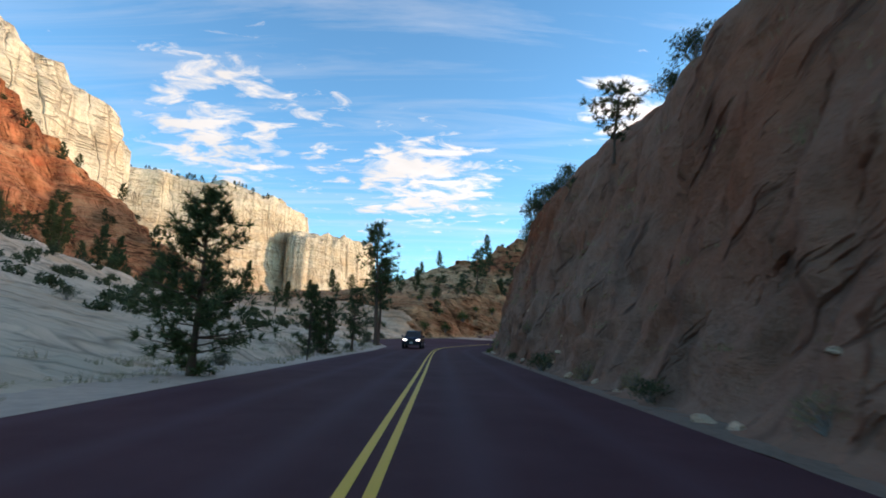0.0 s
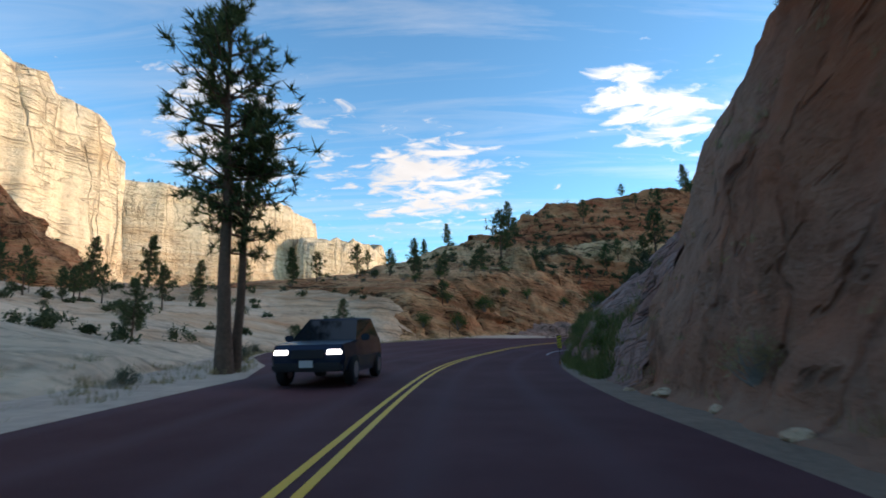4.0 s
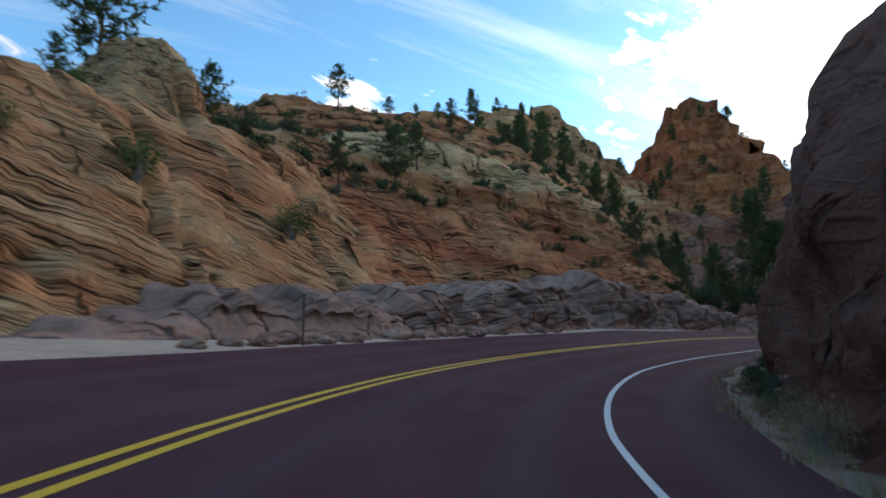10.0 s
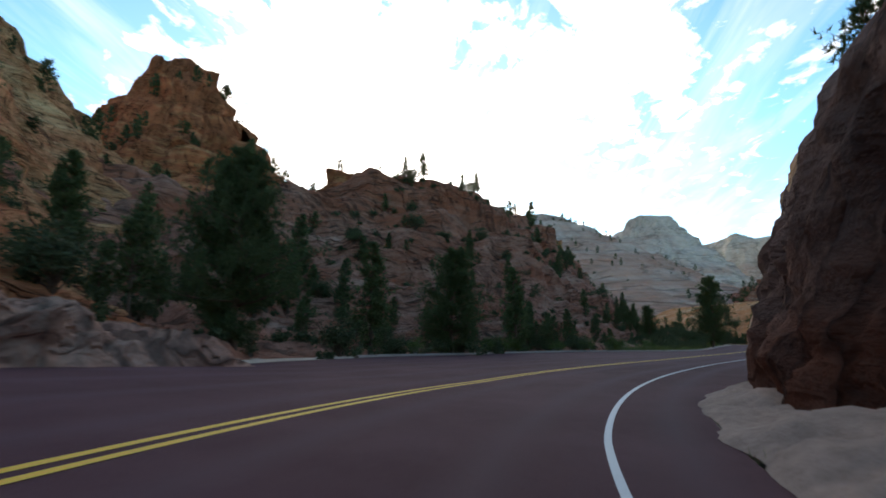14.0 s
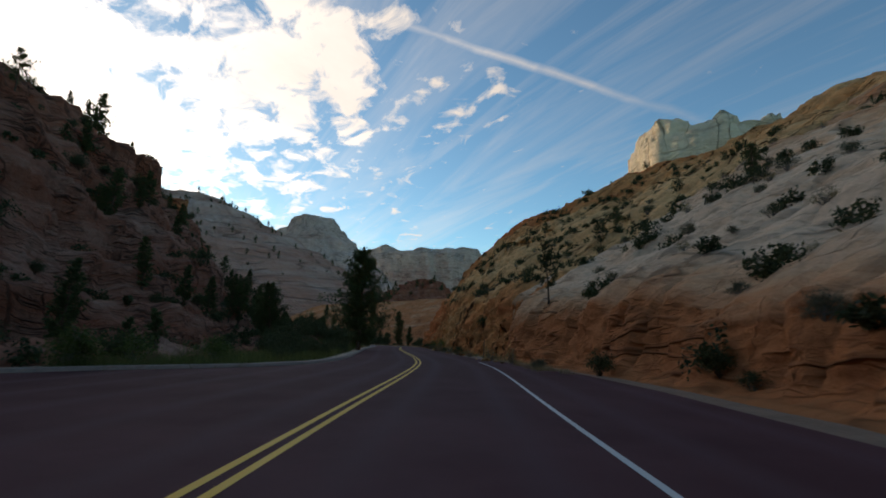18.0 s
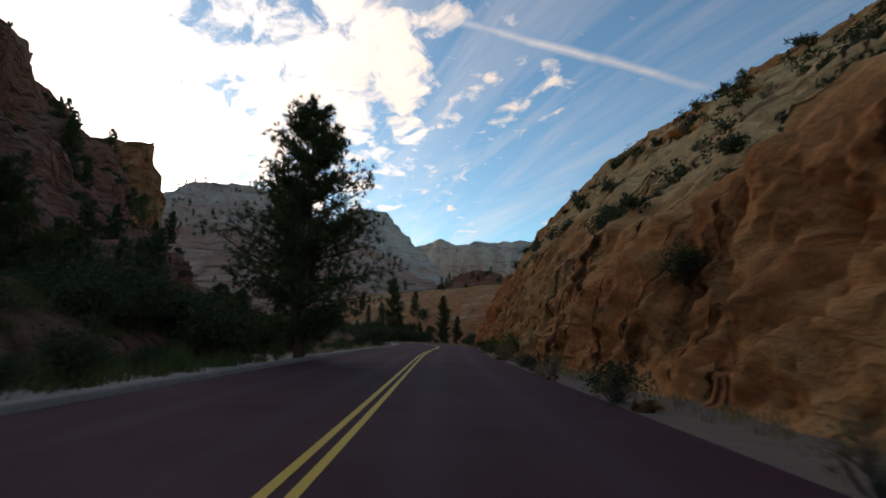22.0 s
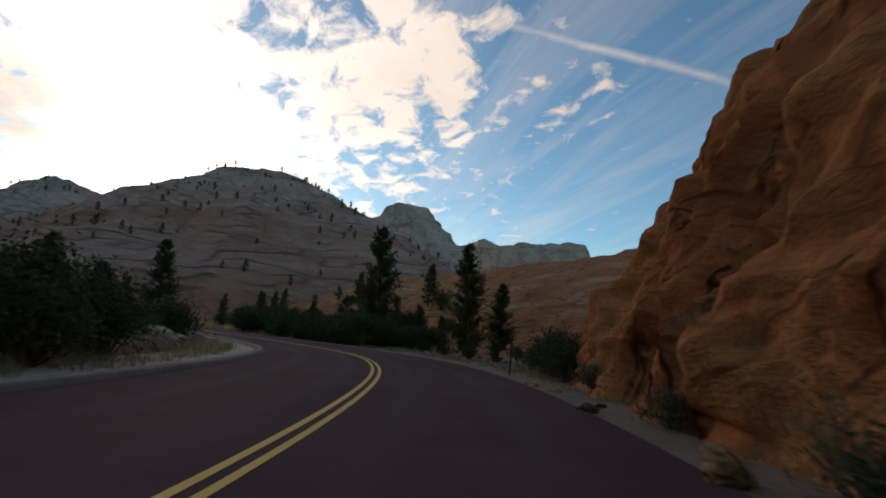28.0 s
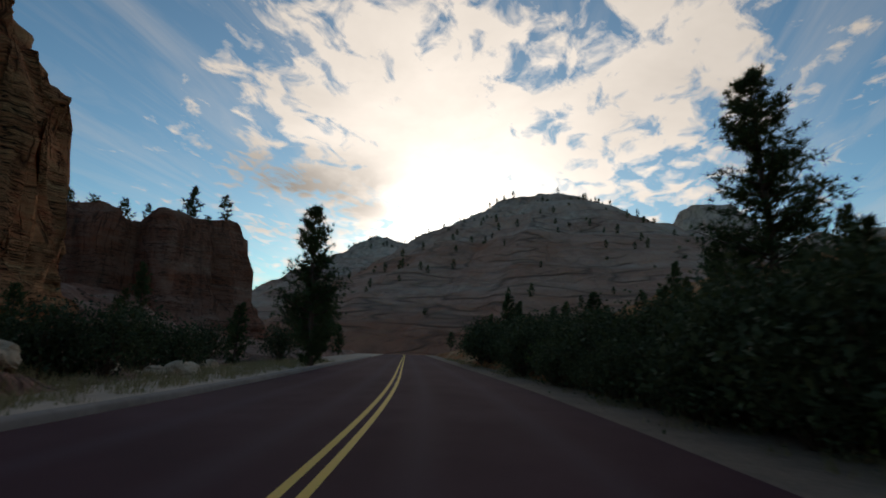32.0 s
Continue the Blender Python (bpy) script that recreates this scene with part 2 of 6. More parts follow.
def rock_material(name, pale, warm, red, bed=1.0, lines=0.6, joints=0.4, gouge=0.0, lean=35.0, streak=0.4, dark=(0.05, 0.035, 0.03), green=0.0, scale=1.0, rough=1.0):
    """Sandstone: colour beds and dark partings that follow the mesh's own bedding, upright joints, slanting gouges,
    varnish and sandy grain. The cracks' shade and dirt are both put into the colour.
    """
    mat, tree, bsdf = material(name)
    n, m, mix, ramp, noise_tex, stretch = wire(tree)
    pos = n("ShaderNodeVectorMath", n("ShaderNodeNewGeometry").outputs["Position"], (scale, scale, scale), operation="MULTIPLY").outputs[0]
    share = n("ShaderNodeAttribute", attribute_name="redness").outputs["Fac"]
    level = m("MULTIPLY", n("ShaderNodeAttribute", attribute_name="bed").outputs["Fac"], scale)
    along = m("MULTIPLY", n("ShaderNodeAttribute", attribute_name="along").outputs["Fac"], scale)
    height = n("ShaderNodeSeparateXYZ", pos).outputs[2]
    bend = noise_tex(pos, 0.35, 4.0, 0.6)
    blotch = noise_tex(pos, 0.16, 5.0, 0.6, 0.8)
    small = noise_tex(pos, 1.7, 6.0, 0.65)
    grain = noise_tex(pos, 14.0, 3.0, 0.7)
    patch = noise_tex(pos, 0.28, 3.0, 0.6)
    lvl = m("ADD", level, m("MULTIPLY", bend, 0.16))

    def at(a, b, c):
        return n("ShaderNodeCombineXYZ", a, b, c).outputs[0]
    beds = noise_tex(at(m("MULTIPLY", along, 0.03), 0.0, m("MULTIPLY", lvl, 0.55 * bed)), 1.0, 4.0, 0.7)
    fine = noise_tex(at(m("MULTIPLY", along, 0.4), m("MULTIPLY", height, 0.2), m("MULTIPLY", lvl, 3.2 * bed)), 1.0, 4.0, 0.65)

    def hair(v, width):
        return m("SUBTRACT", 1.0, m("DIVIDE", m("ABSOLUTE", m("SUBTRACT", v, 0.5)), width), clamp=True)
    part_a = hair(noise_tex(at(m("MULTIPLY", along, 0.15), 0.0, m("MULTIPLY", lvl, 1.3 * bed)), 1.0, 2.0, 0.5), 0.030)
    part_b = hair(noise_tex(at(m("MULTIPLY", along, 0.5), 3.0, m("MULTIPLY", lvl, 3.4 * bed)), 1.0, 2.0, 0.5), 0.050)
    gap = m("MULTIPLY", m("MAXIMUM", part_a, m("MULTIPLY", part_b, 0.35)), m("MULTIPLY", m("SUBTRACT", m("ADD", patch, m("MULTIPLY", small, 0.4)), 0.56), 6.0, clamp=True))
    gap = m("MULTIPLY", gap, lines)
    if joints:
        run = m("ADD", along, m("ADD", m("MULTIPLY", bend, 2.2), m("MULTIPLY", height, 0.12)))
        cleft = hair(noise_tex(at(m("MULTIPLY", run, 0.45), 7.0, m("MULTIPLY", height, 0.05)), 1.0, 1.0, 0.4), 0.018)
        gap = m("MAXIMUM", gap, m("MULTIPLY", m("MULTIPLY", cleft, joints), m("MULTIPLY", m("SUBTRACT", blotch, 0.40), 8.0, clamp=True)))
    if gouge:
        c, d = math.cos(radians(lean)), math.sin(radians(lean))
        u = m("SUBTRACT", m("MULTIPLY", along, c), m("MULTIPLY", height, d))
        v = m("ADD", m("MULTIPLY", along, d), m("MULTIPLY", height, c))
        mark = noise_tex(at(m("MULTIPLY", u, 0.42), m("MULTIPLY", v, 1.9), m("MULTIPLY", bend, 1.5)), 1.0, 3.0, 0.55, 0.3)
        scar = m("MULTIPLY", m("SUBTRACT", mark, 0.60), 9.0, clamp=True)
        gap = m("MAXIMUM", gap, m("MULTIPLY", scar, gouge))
    k = m("ADD", share, m("ADD", m("MULTIPLY", m("SUBTRACT", beds, 0.5), 1.6), m("MULTIPLY", m("SUBTRACT", blotch, 0.5), 1.1)))
    k = m("ADD", k, m("MULTIPLY", m("SUBTRACT", fine, 0.5), 0.6))
    col = ramp(k, [(0.1, pale), (0.5, warm), (0.95, red)], True)
    tint = ramp(m("ADD", m("MULTIPLY", small, 0.6), m("MULTIPLY", fine, 0.4)), [(0.25, (0.55, 0.52, 0.51)), (0.5, (0.94, 0.94, 0.94)), (0.8, (1.2, 1.18, 1.15))], True)
    col = n("ShaderNodeVectorMath", col, tint, operation="MULTIPLY").outputs[0]
    seep = noise_tex(at(m("MULTIPLY", along, 0.8), 0.0, m("MULTIPLY", height, 0.08)), 1.0, 5.0, 0.6, 0.5)
    wet = m("MULTIPLY", m("MULTIPLY", m("SUBTRACT", m("ADD", seep, m("MULTIPLY", patch, 0.5)), 0.80), 5.0, clamp=True), streak)

    def over(f, colour):
        nonlocal col
        out = mix(f, (0, 0, 0), colour)
        tree.links.new(col, out.node.inputs[6])
        col = out
    over(wet, dark)
    # shade of depth, with dirt, painted into partings, clefts and gouges
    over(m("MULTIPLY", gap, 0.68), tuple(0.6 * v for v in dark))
    if green:
        up = n("ShaderNodeSeparateXYZ", n("ShaderNodeNewGeometry").outputs["Normal"]).outputs[2]
        soil = m("MULTIPLY", m("SUBTRACT", m("ADD", up, m("MULTIPLY", small, 0.6)), 1.15), 5.0, clamp=True)
        over(m("MULTIPLY", soil, green), (0.10, 0.095, 0.045))
    set_in(tree, bsdf, Base_Color=col, Roughness=0.92, Specular_IOR_Level=0.04)
    chunk = noise_tex(at(m("MULTIPLY", along, 0.7), m("MULTIPLY", height, 0.5), m("MULTIPLY", lvl, 0.9)), 1.0, 7.0, 0.66, 0.5)
    h = m("ADD", m("ADD", m("MULTIPLY", fine, 0.28), m("MULTIPLY", chunk, 1.0 * rough)), m("ADD", m("MULTIPLY", small, 0.5 * rough), m("MULTIPLY", grain, 0.12)))
    bumped(tree, bsdf, m("SUBTRACT", h, m("MULTIPLY", gap, 0.9)), 0.9, 0.28 / scale)
    return mat


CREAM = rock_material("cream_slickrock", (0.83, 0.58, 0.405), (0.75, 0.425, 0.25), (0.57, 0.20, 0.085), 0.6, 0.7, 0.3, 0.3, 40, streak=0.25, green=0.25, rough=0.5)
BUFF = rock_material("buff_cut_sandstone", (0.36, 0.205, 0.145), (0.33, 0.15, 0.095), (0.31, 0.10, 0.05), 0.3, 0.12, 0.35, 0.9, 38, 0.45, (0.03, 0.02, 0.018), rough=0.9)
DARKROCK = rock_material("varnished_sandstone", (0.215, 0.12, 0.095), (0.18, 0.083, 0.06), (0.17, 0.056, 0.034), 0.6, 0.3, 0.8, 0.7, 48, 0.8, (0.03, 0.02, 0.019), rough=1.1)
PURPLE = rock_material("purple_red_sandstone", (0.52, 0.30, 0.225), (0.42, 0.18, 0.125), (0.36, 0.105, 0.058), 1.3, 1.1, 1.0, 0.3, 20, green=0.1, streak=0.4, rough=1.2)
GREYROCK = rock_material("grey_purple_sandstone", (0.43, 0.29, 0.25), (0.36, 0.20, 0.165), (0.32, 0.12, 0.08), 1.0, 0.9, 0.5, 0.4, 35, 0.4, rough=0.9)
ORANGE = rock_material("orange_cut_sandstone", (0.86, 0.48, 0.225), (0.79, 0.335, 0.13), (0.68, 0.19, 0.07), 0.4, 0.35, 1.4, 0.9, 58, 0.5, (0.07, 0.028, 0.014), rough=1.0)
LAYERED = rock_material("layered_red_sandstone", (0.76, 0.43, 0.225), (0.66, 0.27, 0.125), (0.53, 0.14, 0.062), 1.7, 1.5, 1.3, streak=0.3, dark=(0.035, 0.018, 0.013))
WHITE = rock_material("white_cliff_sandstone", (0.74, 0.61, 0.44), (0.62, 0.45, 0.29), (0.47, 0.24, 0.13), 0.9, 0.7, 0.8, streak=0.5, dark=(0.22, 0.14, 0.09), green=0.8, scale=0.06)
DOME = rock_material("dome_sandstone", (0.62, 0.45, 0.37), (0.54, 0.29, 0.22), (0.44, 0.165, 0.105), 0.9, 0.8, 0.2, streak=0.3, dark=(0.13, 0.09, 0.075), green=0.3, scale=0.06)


def plain(name, col, rough=0.8, vary=0.3, scale=6.0, metal=0.0, bump=0.3, dist=0.01, obj=True):
    mat, tree, bsdf = material(name)
    n, m, mix, ramp, noise_tex, stretch = wire(tree)
    pos = n("ShaderNodeTexCoord").outputs["Object"] if obj else n("ShaderNodeNewGeometry").outputs["Position"]
    a, b = noise_tex(pos, scale, 5.0, 0.6), noise_tex(pos, scale * 0.13, 4.0, 0.6)
    f = m("ADD", m("MULTIPLY", a, 0.6), m("MULTIPLY", b, 0.6))
    lo, hi = tuple(c * (1 - vary) for c in col), tuple(min(1, c * (1 + vary)) for c in col)
    rnd = n("ShaderNodeObjectInfo").outputs["Random"]
    c = ramp(f, [(0.35, lo), (0.85, hi)], True)
    c = n("ShaderNodeVectorMath", c, n("ShaderNodeCombineXYZ", *[m("ADD", 0.85, m("MULTIPLY", rnd, 0.3))] * 3).outputs[0], operation="MULTIPLY").outputs[0] if obj else c
    set_in(tree, bsdf, Base_Color=c, Roughness=rough, Metallic=metal, Specular_IOR_Level=0.3)
    bumped(tree, bsdf, a, bump, dist)
    return mat


def leaf_material(name, dark, light, through=0.25):
    mat, tree, bsdf = material(name)
    n, m, mix, ramp, noise_tex, stretch = wire(tree)
    rnd = n("ShaderNodeNewGeometry").outputs["Random Per Island"]
    one = n("ShaderNodeObjectInfo").outputs["Random"]
    pos = n("ShaderNodeTexCoord").outputs["Object"]
    f = m("ADD", m("MULTIPLY", rnd, 0.6), m("ADD", m("MULTIPLY", noise_tex(pos, 0.9, 3.0), 0.5), m("MULTIPLY", one, 0.2)))
    c = ramp(f, [(0.25, dark), (1.0, light)], True)
    set_in(tree, bsdf, Base_Color=c, Roughness=0.7, Specular_IOR_Level=0.25)
    thin = tree.nodes.new("ShaderNodeBsdfTranslucent")
    tree.links.new(c, thin.inputs[0])
    both = n("ShaderNodeMixShader", through, bsdf.outputs[0], thin.outputs[0])
    tree.links.new(both.outputs[0], next(x for x in tree.nodes if x.type == "OUTPUT_MATERIAL").inputs[0])
    return mat


def road_material():
    mat, tree, bsdf = material("red_chip_seal")
    n, m, mix, ramp, noise_tex, stretch = wire(tree)
    pos = n("ShaderNodeNewGeometry").outputs["Position"]
    lat = n("ShaderNodeAttribute", attribute_name="lateral").outputs["Fac"]
    grain = noise_tex(pos, 90.0, 2.0, 0.7)
    blot = noise_tex(pos, 0.5, 5.0, 0.6)
    patch = noise_tex(pos, 0.07, 3.0, 0.5)
    # polished wheel tracks in both lanes
    wheel = m("ABSOLUTE", m("SUBTRACT", m("PINGPONG", m("ADD", lat, 0.0), 1.85), 0.95))
    worn = m("MULTIPLY", m("SUBTRACT", 0.55, m("ADD", wheel, m("MULTIPLY", blot, 0.3))), 1.3, clamp=True)
    c = ramp(m("ADD", m("MULTIPLY", grain, 0.5), m("MULTIPLY", m("ADD", blot, patch), 0.35)),
             [(0.3, (0.056, 0.0195, 0.0210)), (0.55, (0.094, 0.0370, 0.0400)), (0.75, (0.150, 0.066, 0.070))], True)
    c2 = mix(worn, (0, 0, 0), (0.120, 0.059, 0.066))
    tree.links.new(c, c2.node.inputs[6])
    set_in(tree, bsdf, Base_Color=c2, Roughness=m("SUBTRACT", 0.78, m("MULTIPLY", worn, 0.12)), Specular_IOR_Level=0.04)
    bumped(tree, bsdf, grain, 0.5, 0.006)
    return mat


def paint_material(name, col, wear):
    mat, tree, bsdf = material(name)
    n, m, mix, ramp, noise_tex, stretch = wire(tree)
    pos = n("ShaderNodeNewGeometry").outputs["Position"]
    chips = noise_tex(pos, 38.0, 4.0, 0.7)
    dirt = noise_tex(pos, 0.8, 4.0, 0.6)
    f = m("MULTIPLY", m("SUBTRACT", m("ADD", chips, m("MULTIPLY", dirt, 0.4)), 0.9 - wear), 5.0, clamp=True)
    c = mix(f, col, (0.10, 0.06, 0.05))
    set_in(tree, bsdf, Base_Color=c, Roughness=0.6)
    bumped(tree, bsdf, chips, 0.4, 0.004)
    return mat


ROAD = road_material()
YELLOW = paint_material("yellow_line_paint", (0.86, 0.43, 0.02), 0.02)
WHITE_PAINT = paint_material("white_line_paint", (0.58, 0.58, 0.565), 0.10)
DIRT = plain("sandy_gravel", (0.24, 0.155, 0.11), 0.95, 0.35, 9.0, bump=0.8, dist=0.03, obj=False)
SAND = plain("pale_sand", (0.52, 0.355, 0.26), 0.95, 0.25, 3.0, bump=0.7, dist=0.06, obj=False)
APRON = plain("pinkish_sand", (0.34, 0.215, 0.165), 0.95, 0.4, 5.0, bump=1.0, dist=0.05, obj=False)
DRYGRASS_GROUND = plain("brown_desert_soil", (0.24, 0.17, 0.11), 0.95, 0.4, 1.2, bump=0.8, dist=0.1, obj=False)
BARK = plain("pine_bark", (0.13, 0.075, 0.05), 0.9, 0.45, 9.0, bump=1.0, dist=0.03)
GREYWOOD = plain("weathered_grey_wood", (0.22, 0.19, 0.16), 0.9, 0.35, 9.0, bump=0.8, dist=0.02)
NEEDLE = leaf_material("pine_needles", (0.030, 0.050, 0.020), (0.120, 0.155, 0.055))
JUNIPER = leaf_material("juniper_leaf", (0.030, 0.042, 0.018), (0.100, 0.120, 0.050))
LEAF = leaf_material("broad_leaf", (0.045, 0.075, 0.018), (0.14, 0.19, 0.05), 0.35)
SAGE = leaf_material("grey_sage_leaf", (0.07, 0.075, 0.05), (0.19, 0.19, 0.12))
STRAW = leaf_material("dry_grass_blades", (0.20, 0.15, 0.07), (0.42, 0.33, 0.17), 0.3)
GRASS = leaf_material("green_grass_blades", (0.06, 0.085, 0.025), (0.17, 0.19, 0.06), 0.35)


# ---- land ----
def lattice(x, y, z, seed):
    """Smooth value noise, -1 to 1."""
    def h(i, j, k):
        v = (i.astype(np.int64) * 374761393 + j.astype(np.int64) * 668265263 + k.astype(np.int64) * 2147483647 + seed * 974634777) & 0xFFFFFFFF
        v = ((v ^ (v >> 13)) * 1274126177) & 0xFFFFFFFF
        v = ((v ^ (v >> 16)) * 2246822519) & 0xFFFFFFFF
        return ((v ^ (v >> 15)) & 0xFFFFFF) / 8388607.5 - 1.0
    i, j, k = np.floor(x), np.floor(y), np.floor(z)
    u, v, w = x - i, y - j, z - k
    u, v, w = u * u * (3 - 2 * u), v * v * (3 - 2 * v), w * w * (3 - 2 * w)
    total = 0
    for a in (0, 1):
        for b in (0, 1):
            for c in (0, 1):
                total = total + h(i + a, j + b, k + c) * (u if a else 1 - u) * (v if b else 1 - v) * (w if c else 1 - w)
    return total


def fbm(x, y, z, octaves=4, seed=0, gain=0.5):
    total, amp, f = 0, 1.0, 1.0
    for o in range(octaves):
        total = total + amp * lattice(x * f + 17.3 * o, y * f + 5.1 * o, z * f, seed + o)
        amp, f = amp * gain, f * 2.03
    return total


def ridged(x, y, z, octaves=3, seed=0):
    total, amp, f = 0, 1.0, 1.0
    for o in range(octaves):
        total = total + amp * (1 - 2 * np.abs(lattice(x * f + 3.7 * o, y * f, z * f + 9.1 * o, seed + o)))
        amp, f = amp * 0.5, f * 2.1
    return total


# the road's centre line, every two metres, from a few places on it
CENTRE = np.array([(-0.51, -39.98), (-0.53, -29.98), (-0.55, -19.98), (-0.56, -9.98), (-0.58, 0.02), (-0.60, 9.26), (-0.59, 18.57), (-0.63, 27.98), (-0.61, 37.45), (-0.51, 47.06), (-0.02, 56.83), (1.36, 66.58), (3.43, 76.05), (5.73, 85.12), (9.11, 93.63), (14.96, 100.75), (22.70, 105.88), (31.50, 109.12), (40.94, 110.62), (50.53, 109.32), (59.49, 105.99), (67.82, 101.50), (75.80, 96.47), (83.93, 91.50), (92.07, 86.38), (100.29, 81.58), (108.67, 77.61), (117.00, 73.95), (125.39, 70.31), (133.90, 66.61), (142.49, 62.75), (151.03, 58.61), (159.50, 54.46), (168.20, 51.05), (177.06, 48.72), (186.10, 48.05), (194.80, 49.70), (204.60, 52.00), (214.28, 54.70), (223.86, 57.57), (233.44, 60.44), (243.02, 63.32), (252.60, 66.19), (262.17, 69.07), (271.75, 71.94), (281.33, 74.81), (290.91, 77.69), (300.49, 80.56), (310.06, 83.43)], float)


def smooth_line(p):
    """A natural cubic through the points, by arc length, every half metre, with the normals to the right."""
    q = []
    e = np.vstack([2 * p[0] - p[1], p, 2 * p[-1] - p[-2]])
    for a, b, c, d in zip(e[:-3], e[1:-2], e[2:-1], e[3:]):
        for t in np.linspace(0, 1, 24, endpoint=False):
            q.append(0.5 * (2 * b + (c - a) * t + (2 * a - 5 * b + 4 * c - d) * t * t + (3 * b - a - 3 * c + d) * t ** 3))
    q = np.array(q + [p[-1]])
    s = np.r_[0, np.cumsum(np.hypot(*np.diff(q, axis=0).T))]
    g = np.arange(0, s[-1], 0.5)
    q = np.c_[np.interp(g, s, q[:, 0]), np.interp(g, s, q[:, 1])]
    k = np.exp(-0.5 * (np.arange(-16, 17) / 6.0) ** 2)
    k /= k.sum()
    ends = np.vstack([q[:1]] * 16), np.vstack([q[-1:]] * 16)
    pad = np.vstack([2 * q[0] - q[16:0:-1], q, 2 * q[-1] - q[-2:-18:-1]])
    q = np.c_[np.convolve(pad[:, 0], k, "valid"), np.convolve(pad[:, 1], k, "valid")]
    d = np.gradient(q, axis=0)
    d /= np.hypot(d[:, 0], d[:, 1])[:, None]
    return g - 40.00, q, np.c_[d[:, 1], -d[:, 0]]


LINE_S, LINE_P, LINE_N = smooth_line(CENTRE)
BANK_S, BANK_V = zip(*[(-37.2, 0), (44, 0), (56.8, 0.045), (71.5, 0.065), (90.3, 0.1), (99.5, 0.13), (127.5, 0.13), (146.8, 0.02), (165.7, 0), (421.8, 0)])
RISE_S, RISE_V = zip(*[(-37.2, 0), (0, 0), (28, 0), (44, 0), (56.8, 0.055), (71.5, 0.094), (76.4, 0.113), (85.7, 0.184), (90.3, 0.236), (94.9, 0.31625), (99.5, 0.38025), (104.1, 0.403), (113.4, 0.4095), (122.8, 0.4095), (127.5, 0.42705), (132.3, 0.35055), (142, 0.14725), (146.8, 0.0573333), (156.3, 0.024), (165.7, 0), (170.5, 0), (180, 0), (199.1, 0), (217.5, 0), (231.3, 0), (254.8, 0), (264.3, 0), (273.6, 0), (282.8, 0), (291.9, 0), (300.9, 0), (421.8, 0)])


def lay(s, n, z=0.0):
    """World places at s metres along the road, n metres right of its centre, z above its surface."""
    s, n, z = np.broadcast_arrays(np.asarray(s, float), np.asarray(n, float), np.asarray(z, float))
    px, py = np.interp(s, LINE_S, LINE_P[:, 0]), np.interp(s, LINE_S, LINE_P[:, 1])
    nx, ny = np.interp(s, LINE_S, LINE_N[:, 0]), np.interp(s, LINE_S, LINE_N[:, 1])
    lean = np.interp(s, BANK_S, BANK_V) * np.clip(n, -8, 8)
    return np.stack([px + n * nx, py + n * ny, z - lean + np.interp(s, RISE_S, RISE_V)], -1)


def grid_faces(rows, cols, flip=False):
    i = np.arange(rows - 1)[:, None] * cols + np.arange(cols - 1)[None, :]
    f = np.stack([i, i + 1, i + cols + 1, i + cols], -1).reshape(-1, 4)
    return f[:, ::-1] if flip else f


def mesh_from(name, verts, faces, mat, smooth=True, attrs=None):
    me = bpy.data.meshes.new(name)
    verts, faces = np.asarray(verts, float).reshape(-1, 3), np.asarray(faces)
    me.vertices.add(len(verts))
    me.vertices.foreach_set("co", verts.ravel())
    k = faces.shape[1]
    me.loops.add(faces.size)
    me.loops.foreach_set("vertex_index", faces.ravel().astype(np.int32))
    me.polygons.add(len(faces))
    me.polygons.foreach_set("loop_start", np.arange(0, faces.size, k, dtype=np.int32))
    me.polygons.foreach_set("loop_total", np.full(len(faces), k, np.int32))
    me.polygons.foreach_set("use_smooth", np.full(len(faces), smooth))
    me.update(calc_edges=True)
    for key, v in (attrs or {}).items():
        a = me.attributes.new(key, "FLOAT", "POINT")
        a.data.foreach_set("value", np.asarray(v, np.float32).ravel())
    me.validate()
    if mat:
        me.materials.append(mat)
    return me


def ribbon(name, s0, s1, n0, n1, z, mat, step=1.0, cols=2, wobble=0.0, seed=0):
    """A strip along the road between two offsets."""
    s = np.arange(s0, s1 + step / 2, step)
    u = np.linspace(0, 1, cols)
    n0, n1 = (np.interp(s, *zip(*v)) if isinstance(v, (list, tuple)) else np.full(len(s), float(v)) for v in (n0, n1))
    n0 = n0 + wobble * fbm(s * 0.5, s * 0, s * 0, 3, seed)
    n1 = n1 + wobble * fbm(s * 0.5, s * 0 + 7, s * 0, 3, seed)
    n = n0[:, None] + (n1 - n0)[:, None] * u[None]
    p = lay(s[:, None], n, z)
    return mesh_from(name, p, grid_faces(len(s), cols, True), mat, True, {"lateral": n})


def stretch_table(rows):
    rows = np.array(rows, float)
    return lambda s: [np.interp(s, rows[:, 0], rows[:, k]) for k in range(1, rows.shape[1])]


